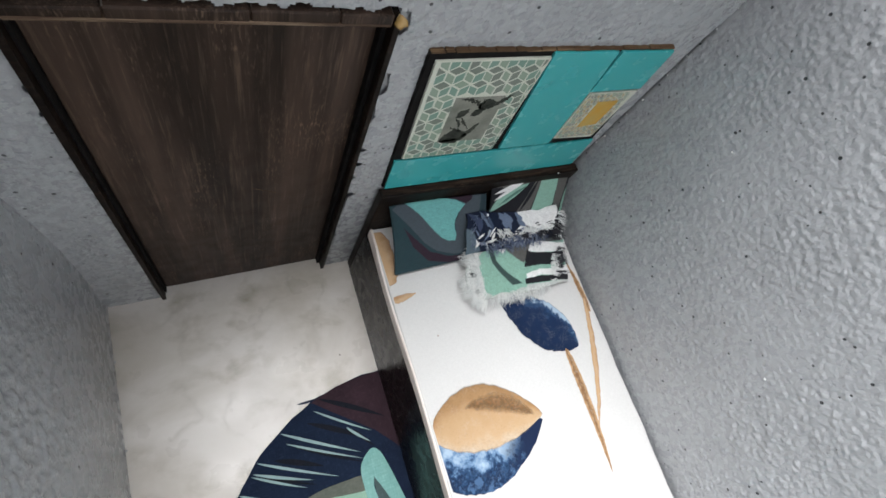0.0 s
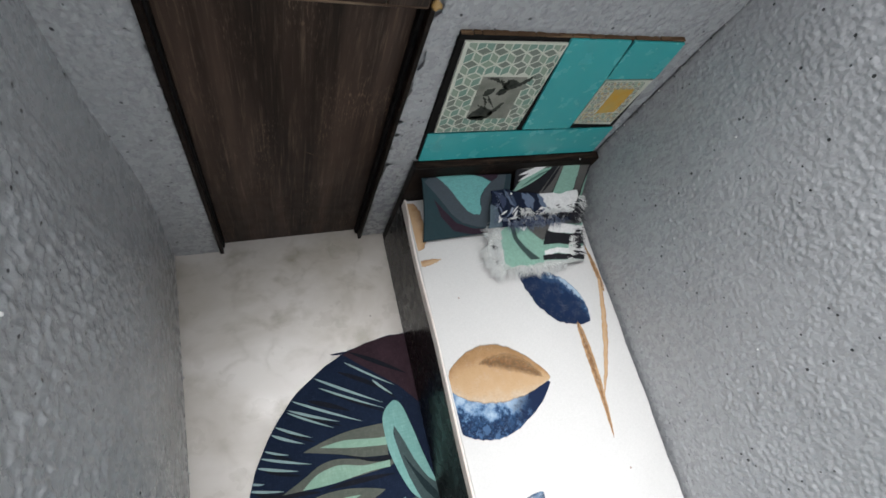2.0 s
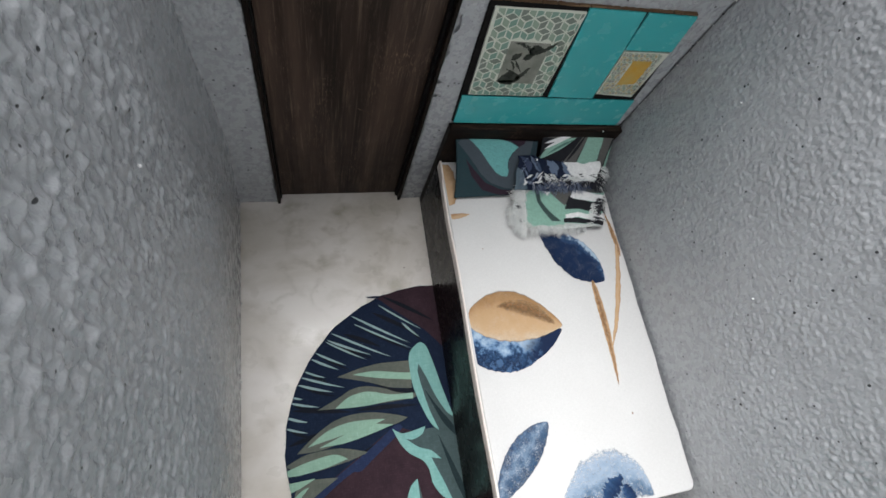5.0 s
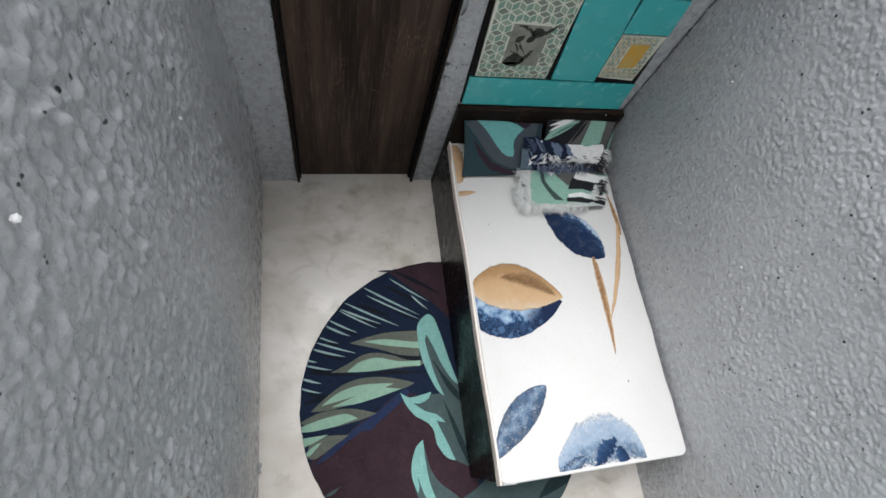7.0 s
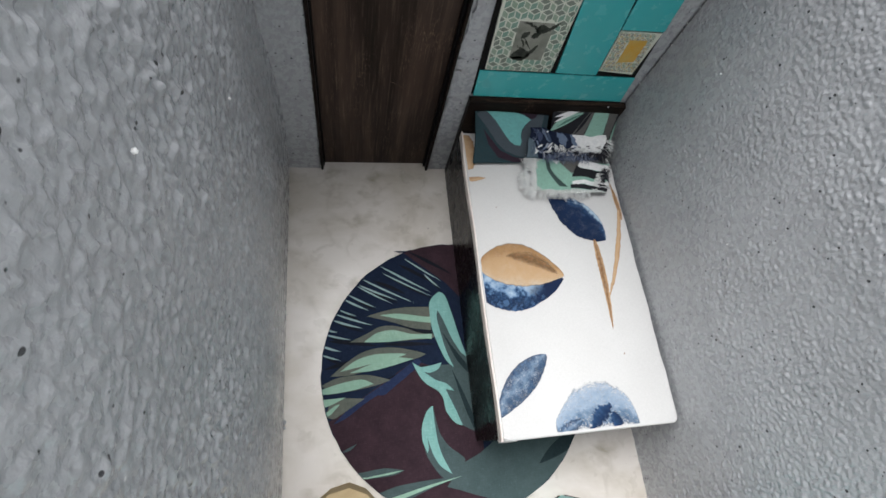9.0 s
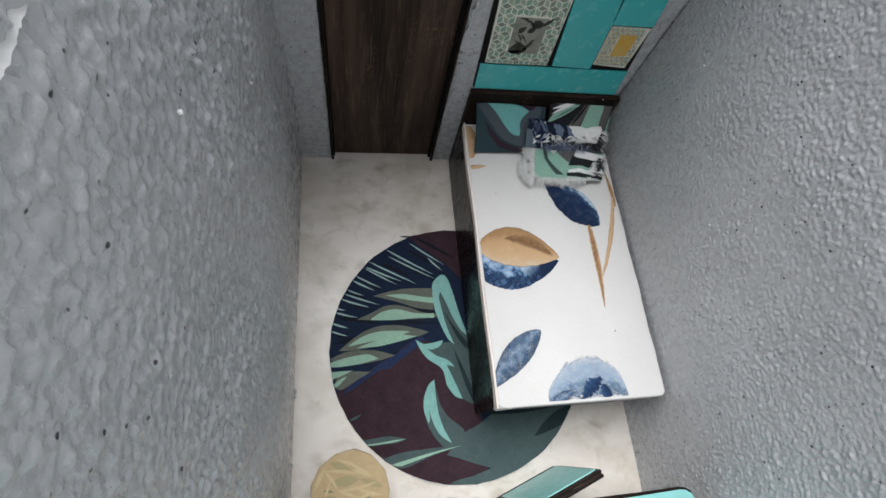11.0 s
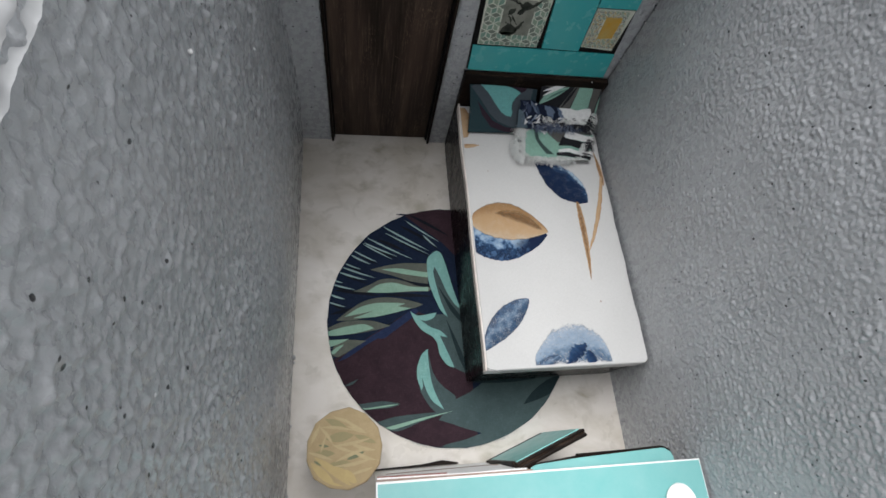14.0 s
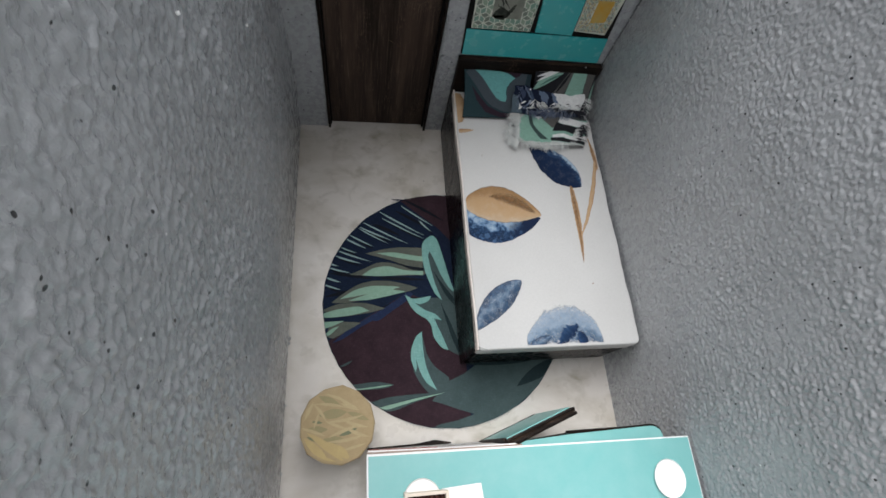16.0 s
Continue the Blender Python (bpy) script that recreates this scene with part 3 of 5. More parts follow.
# ---- the door ----
door = thing("door_1", (5.4, 0.2, 0), "closed dark brown wood-grain door in a thin black-brown frame", "door", kind="structure")
LEAF_Y = 0.36
part("door_leaf", boxed((DOOR_L + 0.2, LEAF_Y, 0.004), (DOOR_R - 0.19, LEAF_Y + 0.25, DOOR_TOP - 0.1), bevel=0.02), DOOR_WOOD, door, "dark brown wood-grain door leaf")
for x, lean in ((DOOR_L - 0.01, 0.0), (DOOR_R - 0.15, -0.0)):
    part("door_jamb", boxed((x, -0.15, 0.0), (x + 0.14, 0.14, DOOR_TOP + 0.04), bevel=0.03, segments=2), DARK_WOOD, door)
    # black block in the gap beside the leaf, standing in for its shade
    part("rebate_shade", boxed((x + lean - 0.1, 0.145, 0.0), (x + lean + 0.2, 0.6, DOOR_TOP - 0.02), bevel=0.01), BLACK, door)
head_rnd = random.Random(41)
x = DOOR_L + 0.16
while x < DOOR_R - 0.2:
    long = min(head_rnd.uniform(0.7, 2.2), DOOR_R - 0.17 - x)
    part("door_head", boxed((x, -0.1 - head_rnd.uniform(0, 0.03), DOOR_TOP - 0.13), (x + long - 0.004, 0.3, DOOR_TOP + 0.1 + head_rnd.uniform(-0.03, 0.06)), bevel=0.03), DOOR_WOOD, door)
    x += long
part("worn_edge", boxed((DOOR_L + 0.2, -0.145, DOOR_TOP - 0.135), (DOOR_R - 0.2, -0.02, DOOR_TOP - 0.075), bevel=0.02), WORN_EDGE, door, "tan worn edge")
glue = bmesh.new()
bmesh.ops.create_icosphere(glue, subdivisions=2, radius=0.13)
for v in glue.verts:
    v.co *= 1 + 0.25 * math.sin(31 * v.co.x + 17 * v.co.y + 23 * v.co.z)
bmesh.ops.translate(glue, verts=glue.verts, vec=(DOOR_R - 0.02, -0.14, DOOR_TOP + 0.02))
part("glue_blob", glue, GLUE, door, "dried amber glue", smooth=True)

# ---- the wall panel over the bed ----
PANEL_L, PANEL_R, PANEL_B, PANEL_T = 9.68, 17.55, 6.85, 12.78
panel = thing("wall_panel", (13.4, -0.1, PANEL_B), "turquoise glossy tiled wall panel with patterned insets above the bed", "wall panel")


def askew(bm):
    """The panel was glued on slightly askew: it leans as it rises."""
    for v in bm.verts:
        rise = (v.co.z - PANEL_B) / (PANEL_T - PANEL_B)
        v.co.x -= rise * (0.27 + 0.36 * max(0.0, (v.co.x - PANEL_L) / (PANEL_R - PANEL_L)))
        v.co.z += 0.12 * rise * (v.co.x - PANEL_L) / (PANEL_R - PANEL_L)
    return bm


part("backing", askew(boxed((PANEL_L - 0.06, -0.1, PANEL_B - 0.02), (PANEL_R, 0.05, PANEL_T - 0.02), bevel=0.02)), BLACK, panel)
splint = random.Random(8)
x = PANEL_L - 0.05
while x < PANEL_R - 0.1:
    long = splint.uniform(0.2, 0.9)
    part("raw_top_edge", askew(boxed((x, -0.1 - splint.uniform(0.015, 0.04), PANEL_T - 0.016), (min(x + long, PANEL_R - 0.02), 0.04, PANEL_T + splint.uniform(0.01, 0.035)), bevel=0.012)), RAW_EDGE, panel)
    x += long + splint.choice((0.004, 0.004, 0.03))


def tile(name, x0, z0, x1, z1, material, depth=0.08, parent=panel, front=-0.1, bevel=0.015):
    return part(name, askew(boxed((x0, front - depth, z0), (x1, front - 0.004, z1), bevel=bevel)), material, parent)


def cut_tile(name, outline, material, depth=0.08, label=""):
    """A hand-cut tile with an outline in x, z."""
    bm = slab([(x, z) for x, z in outline], 0.104, 0.1 + depth, bevel=0.015)
    for v in bm.verts:
        v.co = (v.co.x, -v.co.z, v.co.y)
    bmesh.ops.recalc_face_normals(bm, faces=bm.faces)
    return part(name, askew(bm), material, panel, label)


tile("tile", PANEL_L, PANEL_B, PANEL_R - 0.02, 8.5, TEAL_TILE)
cut_tile("tile", [(13.34, 8.6), (15.4, 8.57), (15.42, 11.1), (15.34, PANEL_T - 0.03), (13.13, PANEL_T - 0.03)], TEAL_TILE)
cut_tile("tile", [(15.45, 11.17), (PANEL_R - 0.03, 11.2), (PANEL_R - 0.03, PANEL_T - 0.05), (15.46, PANEL_T - 0.04)], TEAL_TILE)
big = cut_tile("patterned_tile", [(9.9, 8.6), (13.05, 8.62), (13.1, 12.6), (9.8, 12.56)], LATTICE_BACK, 0.08, "cream tile with a sage rhomb lattice")
small = cut_tile("patterned_tile", [(15.45, 8.86), (17.22, 8.74), (17.48, 11.13), (15.48, 11.1)], LATTICE_BACK, 0.08, "cream tile with a fine lattice round a mustard field")


def lattice(parent, x0, z0, x1, z1, side, hole, materials):
    """Tumbling-block rhombs printed on a tile, leaving out the picture's place."""
    groups = [bmesh.new() for _ in materials]
    rnd = random.Random(int(side * 100))
    h = side * math.sqrt(3) / 2
    for row in range(-1, int((z1 - z0) / (1.5 * side)) + 2):
        for col in range(-1, int((x1 - x0) / (2 * h)) + 2):
            cx, cz = x0 + (col + 0.5 * (row % 2)) * 2 * h, z0 + row * 1.5 * side
            for k in range(3):
                a, b = radians(90 + 120 * k), radians(210 + 120 * k)
                p = Vector((math.cos(a), math.sin(a))) * side
                r = Vector((math.cos(b), math.sin(b))) * side
                quad = [Vector((0, 0)), p, p + r, r]
                mid = (p + r) / 2
                quad = [Vector((cx, cz)) + mid + (c - mid) * rnd.uniform(0.80, 0.87) + Vector((rnd.uniform(-0.012, 0.012), rnd.uniform(-0.012, 0.012))) for c in quad]
                m = Vector((cx, cz)) + mid
                if hole[0] < m.x < hole[2] and hole[1] < m.y < hole[3]:
                    continue
                if not (x0 - 0.35 * side < m.x < x1 + 0.35 * side and z0 - 0.35 * side < m.y < z1 + 0.35 * side):
                    continue
                quad = [(min(max(c.x, x0), x1), min(max(c.y, z0), z1)) for c in quad]
                bm = groups[(k + rnd.choice((0, 0, 0, 1))) % len(groups)]
                bm.faces.new([bm.verts.new((x, -0.183, z)) for x, z in quad])
    for bm, material in zip(groups, materials):
        part("lattice_print", askew(bm), material, parent)


lattice(big, 9.93, 8.63, 13.04, 12.55, 0.315, (10.8, 9.35, 12.36, 11.4), (GREEN_A, GREEN_B, GREEN_C))
lattice(small, 15.5, 8.89, 17.24, 11.08, 0.15, (16.05, 9.4, 16.95, 10.72), (GREY_A, GREEN_C, GREY_B))


def wall_print(name, outline, material, parent, y):
    bm = patch(outline, 0.0)
    for v in bm.verts:
        v.co = (v.co.x, y, v.co.y)
    for f in bm.faces:
        f.normal_update()
        if f.normal.y > 0:
            f.normal_flip()
    part(name, askew(bm), material, parent)


wall_print("picture", [(10.82, 9.33), (12.36, 9.3), (12.34, 11.28), (10.78, 11.3)], SILVER, big, -0.186)
wall_print("picture", [(16.08, 9.42), (16.9, 9.5), (17.0, 10.72), (16.12, 10.7)], GOLD, small, -0.186)
for a, b, w, bend in (((10.85, 9.4), (11.75, 9.62), 0.72, 0.06), ((11.5, 9.4), (11.95, 10.15), 0.2, 0.0), ((10.86, 9.36), (11.6, 9.42), 0.16, 0.0), ((11.0, 10.05), (11.5, 9.75), 0.09, 0.0),
                      ((11.05, 10.5), (11.35, 9.8), 0.1, 0.05), ((11.2, 10.55), (11.7, 9.85), 0.08, -0.03), ((11.05, 10.45), (11.4, 10.8), 0.3, 0.0), ((11.5, 10.5), (11.85, 10.8), 0.3, 0.0),
                      ((11.6, 10.85), (12.15, 11.05), 0.44, 0.0), ((11.35, 11.2), (11.75, 10.75), 0.1, 0.06), ((10.95, 11.22), (11.5, 11.0), 0.1, 0.08), ((11.95, 10.75), (12.62, 11.35), 0.17, 0.0),
                      ((11.7, 11.2), (11.75, 10.95), 0.07, 0.0)):
    wall_print("picture_shape", leaf(a, b, w, bend, rough=0.035, seed=int(a[0] * 100)), INK, big, -0.189)

# ---- the bed ----
BED_L, BED_R, BED_F, BED_TOP = 9.6, 17.85, -15.65, 4.3
headboard = solo("headboard", boxed((9.55, -0.42, 0.0), (17.92, -0.06, 6.7), bevel=0.05, segments=2), DARK_WOOD,
                 "dark brown wooden headboard standing behind the pillows", "headboard")
crumble = random.Random(19)
crumbly = [(9.6 + 0.13 * k, -0.36 + crumble.uniform(-0.04, 0.07)) for k in range(64)] + [(17.85 - 0.13 * k, -0.1 + crumble.uniform(-0.05, 0.02)) for k in range(64)]
part("worn_top", slab(crumbly, 6.69, 6.712), CRUMBLY_TOP, headboard, "brown crumbly board edge")
bed = thing("bed", (13.7, -8.0, 0), "single bed with a white watercolour-print mattress on a dark glossy base", "bed")
part("bed_base", boxed((BED_L + 0.2, BED_F + 0.12, 0.0), (BED_R, -0.44, 3.3), bevel=0.04), BED_WOOD, bed, "dark glossy wood-grain base")
part("side_board", boxed((BED_L - 0.06, BED_F + 0.1, 0.0), (BED_L + 0.02, -0.44, 3.94), bevel=0.01), BED_WOOD, bed)
corner = lambda x, y, r, a: [(x + r * math.cos(radians(a + 15 * k)), y + r * math.sin(radians(a + 15 * k))) for k in range(7)]
plan = corner(BED_R - 0.32, BED_F + 0.3, 0.3, -90) + [(BED_R - 0.02 + 0.025 * math.sin(1.7 * y) + 0.015 * math.sin(4.1 * y), y) for y in (-15.0 + 0.5 * k for k in range(29))]
plan += [(BED_R - 0.02, -0.46), (BED_L + 0.035, -0.46)] + corner(BED_L + 0.185, BED_F + 0.15, 0.15, 180)
mattress = part("mattress", slab(plan, 3.32, BED_TOP, bevel=0.08), SHEET, bed,
                "white cotton mattress with watercolour flowers", smooth=True)
LAY = BED_TOP + 0.006


STACK = {"n": 0}


def layered(level):
    """A height of its own for every print, so that no two lie in one plane."""
    STACK["n"] += 1
    return 0.004 * level + 0.00025 * (STACK["n"] % 14)


def layered_now(level):
    return 0.004 * level + 0.00025 * ((STACK["n"] + 1) % 14)


def brushed(a, b, up, down, material, level=0, belly=0.5, blunt=0.75, bend=0.0, rough=0.03, seed=0, x_min=9.72, y_min=-99.0, n=36, m=8):
    """A brush-stroke shape from a to b, up and down being its half-widths to the left and right of its bowed midrib."""
    rnd = random.Random(seed)
    bm = bmesh.new()
    uv_layer = bm.loops.layers.uv.new("UVMap")
    a, b = Vector(a), Vector(b)
    side = Vector((-(b - a).y, (b - a).x)).normalized()
    mid = (a + b) / 2 + side * bend * 2
    power = math.log(0.5) / math.log(belly)
    grid, where = {}, {}
    for i in range(n + 1):
        s = i / n
        w = max(math.sin(math.pi * s ** power), 0.0) ** blunt + 0.004
        rib = a * (1 - s) ** 2 + mid * 2 * s * (1 - s) + b * s * s
        hi, lo = up * w + rnd.uniform(-rough, rough), down * w + rnd.uniform(-rough, rough)
        for j in range(m + 1):
            v = j / m
            p = rib + side * (-lo + (hi + lo) * v)
            vert = bm.verts.new((max(p.x, x_min), max(p.y, y_min), LAY + layered_now(level)))
            grid[i, j], where[vert] = vert, (s, v)
    for i in range(n):
        for j in range(m):
            quad = [grid[i, j], grid[i + 1, j], grid[i + 1, j + 1], grid[i, j + 1]]
            if len({(round(q.co.x, 5), round(q.co.y, 5)) for q in quad}) < 3:
                continue
            face = bm.faces.new(quad)
            face.normal_update()
            if face.normal.z < 0:
                face.normal_flip()
            for corner in face.loops:
                corner[uv_layer].uv = where[corner.vert]
    layered(level)
    return part("print", bm, material, mattress)


# seed pod, tulip, stems, leaf and flower of the print
brushed((8.4, -7.75), (13.74, -8.75), 0.35, 2.0, POD, 0, 0.49, 0.75, 0.0, 0.04, 1)
brushed((9.5, -7.95), (13.8, -8.6), 1.3, 0.95, POD_TOP, 2, 0.44, 0.8, 0.12, 0.02, 2)
brushed((10.95, -7.5), (13.5, -8.55), 0.42, 0.3, RIDGE, 3, 0.5, 0.7, 0.25, seed=22)
brushed((13.65, -3.9), (16.45, -6.8), 0.95, 0.95, TULIP, 0, 0.58, 0.7, -0.03, seed=3)
brushed((15.8, -6.7), (15.68, -11.4), 0.17, 0.17, STALK, 1, 0.32, 0.7, 0.09, 0.015, 4)
brushed((17.45, -3.4), (17.62, -5.7), 0.12, 0.12, STALK, 1, 0.6, 0.6, 0.05, 0.02, 15)
brushed((17.6, -5.0), (15.82, -9.9), 0.13, 0.13, SAND, 2, 0.4, 0.6, 0.2, 0.02, 5)
brushed((9.45, -14.8), (12.15, -12.25), 0.66, 0.58, BLUE, 0, 0.56, 0.7, 0.08, 0.015, seed=6, x_min=9.68)
brushed((11.95, -15.6), (15.95, -15.6), 2.05, 0.0, BLOOM, 0, 0.56, 0.42, 0.0, 0.08, seed=7, y_min=BED_F + 0.14)
brushed((13.5, -15.7), (14.75, -14.6), 0.32, 0.3, CORE, 1, 0.6, 0.7, 0.1, 0.1, 8, y_min=BED_F + 0.14)
brushed((14.9, -15.7), (14.75, -14.9), 0.25, 0.3, CORE, 2, 0.5, 0.7, 0.0, 0.06, 9, y_min=BED_F + 0.14)
brushed((11.95, -15.75), (13.3, -15.05), 0.25, 0.3, BLUE, 1, 0.4, 0.7, 0.0, 0.06, 12, y_min=BED_F + 0.14)
brushed((9.5, -3.3), (10.6, -3.2), 0.12, 0.16, SAND, 0, 0.4, 0.8, seed=10)
brushed((9.6, -0.6), (9.75, -2.75), 0.6, 0.25, SAND, 0, 0.35, 0.35, seed=11)
# the cover's tucked corner at the foot
fold = bmesh.new()
pts = [fold.verts.new(p) for p in ((BED_L - 0.07, BED_F + 0.6, BED_TOP - 0.06), (BED_L + 0.06, BED_F + 0.14, BED_TOP + 0.08), (BED_L + 0.62, BED_F - 0.03, BED_TOP - 0.02),
                                   (BED_L - 0.02, BED_F - 0.04, BED_TOP - 0.5), (BED_L - 0.07, BED_F + 0.1, BED_TOP - 0.35))]
for tri in ((0, 1, 4), (1, 2, 3), (1, 3, 4)):
    fold.faces.new([pts[i] for i in tri])
bmesh.ops.recalc_face_normals(fold, faces=fold.faces)
bmesh.ops.solidify(fold, geom=fold.faces[:], thickness=0.02)
part("tucked_corner", fold, SHEET, mattress)
# the stiff lip of the cover along the bed's open side
lip_bm = bmesh.new()
rows = []
for i in range(40):
    y = BED_F + 0.02 + (15.1 * i) / 39
    x = 9.53 + 0.025 * math.sin(i * 0.35) + 0.03 * (i / 39)
    top = BED_TOP + 0.05 + 0.03 * math.sin(i * 0.5 + 1) + (0.12 if i > 36 else 0.0)
    rows.append([lip_bm.verts.new(p) for p in ((x, y, 3.95), (x, y, top), (x + 0.03, y, top + 0.02), (x + 0.085, y, top - 0.01), (x + 0.09, y, 3.97))])
for a, b in zip(rows, rows[1:]):
    for j in range(5):
        lip_bm.faces.new((a[j], b[j], b[(j + 1) % 5], a[(j + 1) % 5]))
for end in (rows[0], rows[-1][::-1]):
    lip_bm.faces.new(end)
bmesh.ops.recalc_face_normals(lip_bm, faces=lip_bm.faces)
part("lip", lip_bm, CREAM, mattress, "cream stiff lip of the cover")

# ---- pillows and throw ----


def inside(u, v, shape):
    hit = False
    for (x0, y0), (x1, y1) in zip(shape, shape[1:] + shape[:1]):
        if (y0 > v) != (y1 > v) and u < (x1 - x0) * (v - y0) / (y1 - y0) + x0:
            hit = not hit
    return hit


def print_cloth(name, rough=0.85):
    """Cotton whose printed colours are stored with its points."""
    n = Nodes(name, rough)
    node = n.tree.nodes.new("ShaderNodeVertexColor")
    node.layer_name = "print"
    threads = n.sums("ADD", n.noise(0.03, 1.0, n.scaled(1, 0.25, 1)), n.noise(0.03, 1.0, n.scaled(0.25, 1, 1)))
    n.bump(threads, 0.5, 0.006)
    n.bsdf.inputs["Specular IOR Level"].default_value = 0.12
    tone = n.mix(n.span(n.noise(0.22, 4.0), 0.35, 0.75, 0.0, 0.12), node.outputs[0], (0.055, 0.06, 0.065))
    return n.done(n.mix(n.span(threads, 0.75, 1.3, 0.0, 0.25), tone, (0.02, 0.02, 0.025)))


PRINT_CLOTH = print_cloth("printed_cotton")


def tint(bm, uv, ground, shapes):
    """Stores the print: the last shape that holds a point's u, v gives its colour."""
    layer = bm.verts.layers.float_color["print"]
    for vert, (u, v) in uv.items():
        colour = ground
        for shape, c in shapes:
            if inside(u, v, shape):
                colour = c
        vert[layer] = (*colour, 1)


C_MINT, C_TEAL, C_DEEP, C_MAROON = (0.26, 0.45, 0.365), (0.15, 0.40, 0.385), (0.022, 0.04, 0.05), (0.03, 0.016, 0.026)
C_WHITE, C_NAVY, C_STEEL, C_BLACK, C_OLIVE = (0.8, 0.795, 0.785), (0.006, 0.011, 0.03), (0.055, 0.08, 0.135), (0.014, 0.014, 0.017), (0.11, 0.107, 0.10)


def cushion(name, at, width, height, puff, tilt, ground, shapes, label, spin=0.0):
    """A small flat pillow leaning back by tilt degrees; at is the middle of its lower edge."""
    bm = bmesh.new()
    bm.verts.layers.float_color.new("print")
    n, m = 150, 110
    sides, uv = {}, {}
    for face in (1, -1):
        for i in range(n + 1):
            for j in range(m + 1):
                u, v = i / n, j / m
                rim = i in (0, n) or j in (0, m)
                if rim and face < 0:
                    sides[face, i, j] = sides[1, i, j]
                    continue
                full = (math.sin(math.pi * u) * math.sin(math.pi * v)) ** 0.22 if not rim else 0.0
                x = (u - 0.5) * width * (1 - 0.03 * math.sin(math.pi * v))
                z = v * height * (1 + 0.03 * math.sin(3 * u + 1))
                y = -face * puff / 2 * full + 0.03 * math.sin(6 * u + 4 * v) * full
                sides[face, i, j] = bm.verts.new((x, y, z))
                uv[sides[face, i, j]] = (u, v)
        for i in range(n):
            for j in range(m):
                q = [sides[face, i, j], sides[face, i + 1, j], sides[face, i + 1, j + 1], sides[face, i, j + 1]]
                bm.faces.new(q if face > 0 else q[::-1])
    tint(bm, uv, ground, shapes)
    bmesh.ops.rotate(bm, verts=bm.verts, cent=(0, 0, 0), matrix=Euler((radians(-tilt), 0, radians(spin))).to_matrix())
    bmesh.ops.translate(bm, verts=bm.verts, vec=at)
    return solo(name, bm, PRINT_CLOTH, label, "pillow", smooth=True, group="pillows on the bed")


cushion("pillow", (11.95, -2.38, BED_TOP + 0.12), 3.95, 2.5, 0.3, 50, (0.022, 0.048, 0.056), [
    ([(0.02, 0.95), (0.08, 1.01), (0.2, 1.01), (0.31, 0.75), (0.46, 0.46), (0.6, 0.35), (0.64, 0.5), (0.63, 0.62), (0.73, 0.9), (0.8, 1.01), (0.93, 1.01),
      (0.9, 0.6), (0.87, 0.35), (0.75, 0.12), (0.6, 0.15), (0.42, 0.25), (0.3, 0.4), (0.2, 0.6)], (0.062, 0.078, 0.092)),
    ([(0.1, 0.68), (0.2, 0.5), (0.35, 0.26), (0.55, 0.13), (0.76, 0.1), (0.78, 0.03), (0.55, 0.02), (0.33, 0.12), (0.18, 0.38)], C_MAROON),
    ([(0.14, 1.01), (0.2, 0.93), (0.26, 0.84), (0.33, 0.7), (0.4, 0.56), (0.48, 0.43), (0.55, 0.37), (0.62, 0.36), (0.64, 0.45), (0.62, 0.55), (0.63, 0.66), (0.68, 0.78), (0.75, 0.88), (0.65, 0.96), (0.52, 1.01)], C_TEAL),
    ([(0.5, 1.01), (0.65, 0.97), (0.76, 0.89), (0.82, 0.94), (0.84, 1.01)], C_MAROON),
    ([(0.94, 1.01), (1.01, 1.01), (1.01, 0.0), (0.93, 0.3)], C_DEEP)],
        "dark grey-teal pillow with a light turquoise leaf print against the headboard", 1)
cushion("pillow", (15.9, -1.75, BED_TOP + 0.12), 3.75, 2.3, 0.3, 38, C_BLACK, [
    (leaf((0.0, 0.95), (0.55, 1.0), 0.1, 0.0), C_OLIVE),
    (leaf((0.0, 0.5), (0.45, 0.95), 0.15, 0.05), C_MINT),
    (leaf((0.03, 0.82), (0.38, 1.0), 0.06, 0.0), C_WHITE),
    (leaf((0.03, 0.7), (0.4, 0.98), 0.05, 0.02), C_WHITE),
    (leaf((0.08, 0.6), (0.44, 0.92), 0.04, 0.02), (0.09, 0.2, 0.16)),
    ([(0.3, 0.4), (0.5, 0.45), (0.62, 1.0), (0.55, 1.0)], C_OLIVE),
    (leaf((0.36, 0.45), (0.58, 1.0), 0.05, 0.0), C_BLACK),
    ([(0.5, 0.35), (0.82, 0.3), (0.84, 1.0), (0.62, 1.0)], C_MINT),
    ([(0.84, 0.2), (0.93, 0.3), (0.97, 1.0), (0.84, 1.0)], C_OLIVE),
    ([(0.93, 0.0), (1.0, 0.0), (1.0, 0.9), (0.97, 0.7)], C_MINT)],
        "mint and black leaf-print pillow half hidden by a folded throw", -1)

throw = thing("throw", (15.2, -2.7, BED_TOP), "small folded throw with mint and navy prints and frayed white edges", "throw")


def drape(x, y):
    """How high the throw lies: over the mattress, and up the foot of the pillow."""
    rise = max(0.0, min(1.0, (y + 2.9) / 1.7))
    return BED_TOP + 0.2 + 0.55 * rise * rise * (3 - 2 * rise) + 0.2 * max(0.0, y + 1.65) + 0.3 * max(0.0, min(1.0, (14.4 - x) / 0.8)) * max(0.0, min(1.0, (y + 2.4) / 0.6)) + 0.05 * math.sin(2.3 * x + 1.1 * y) + 0.03 * math.sin(5 * x - 3 * y)


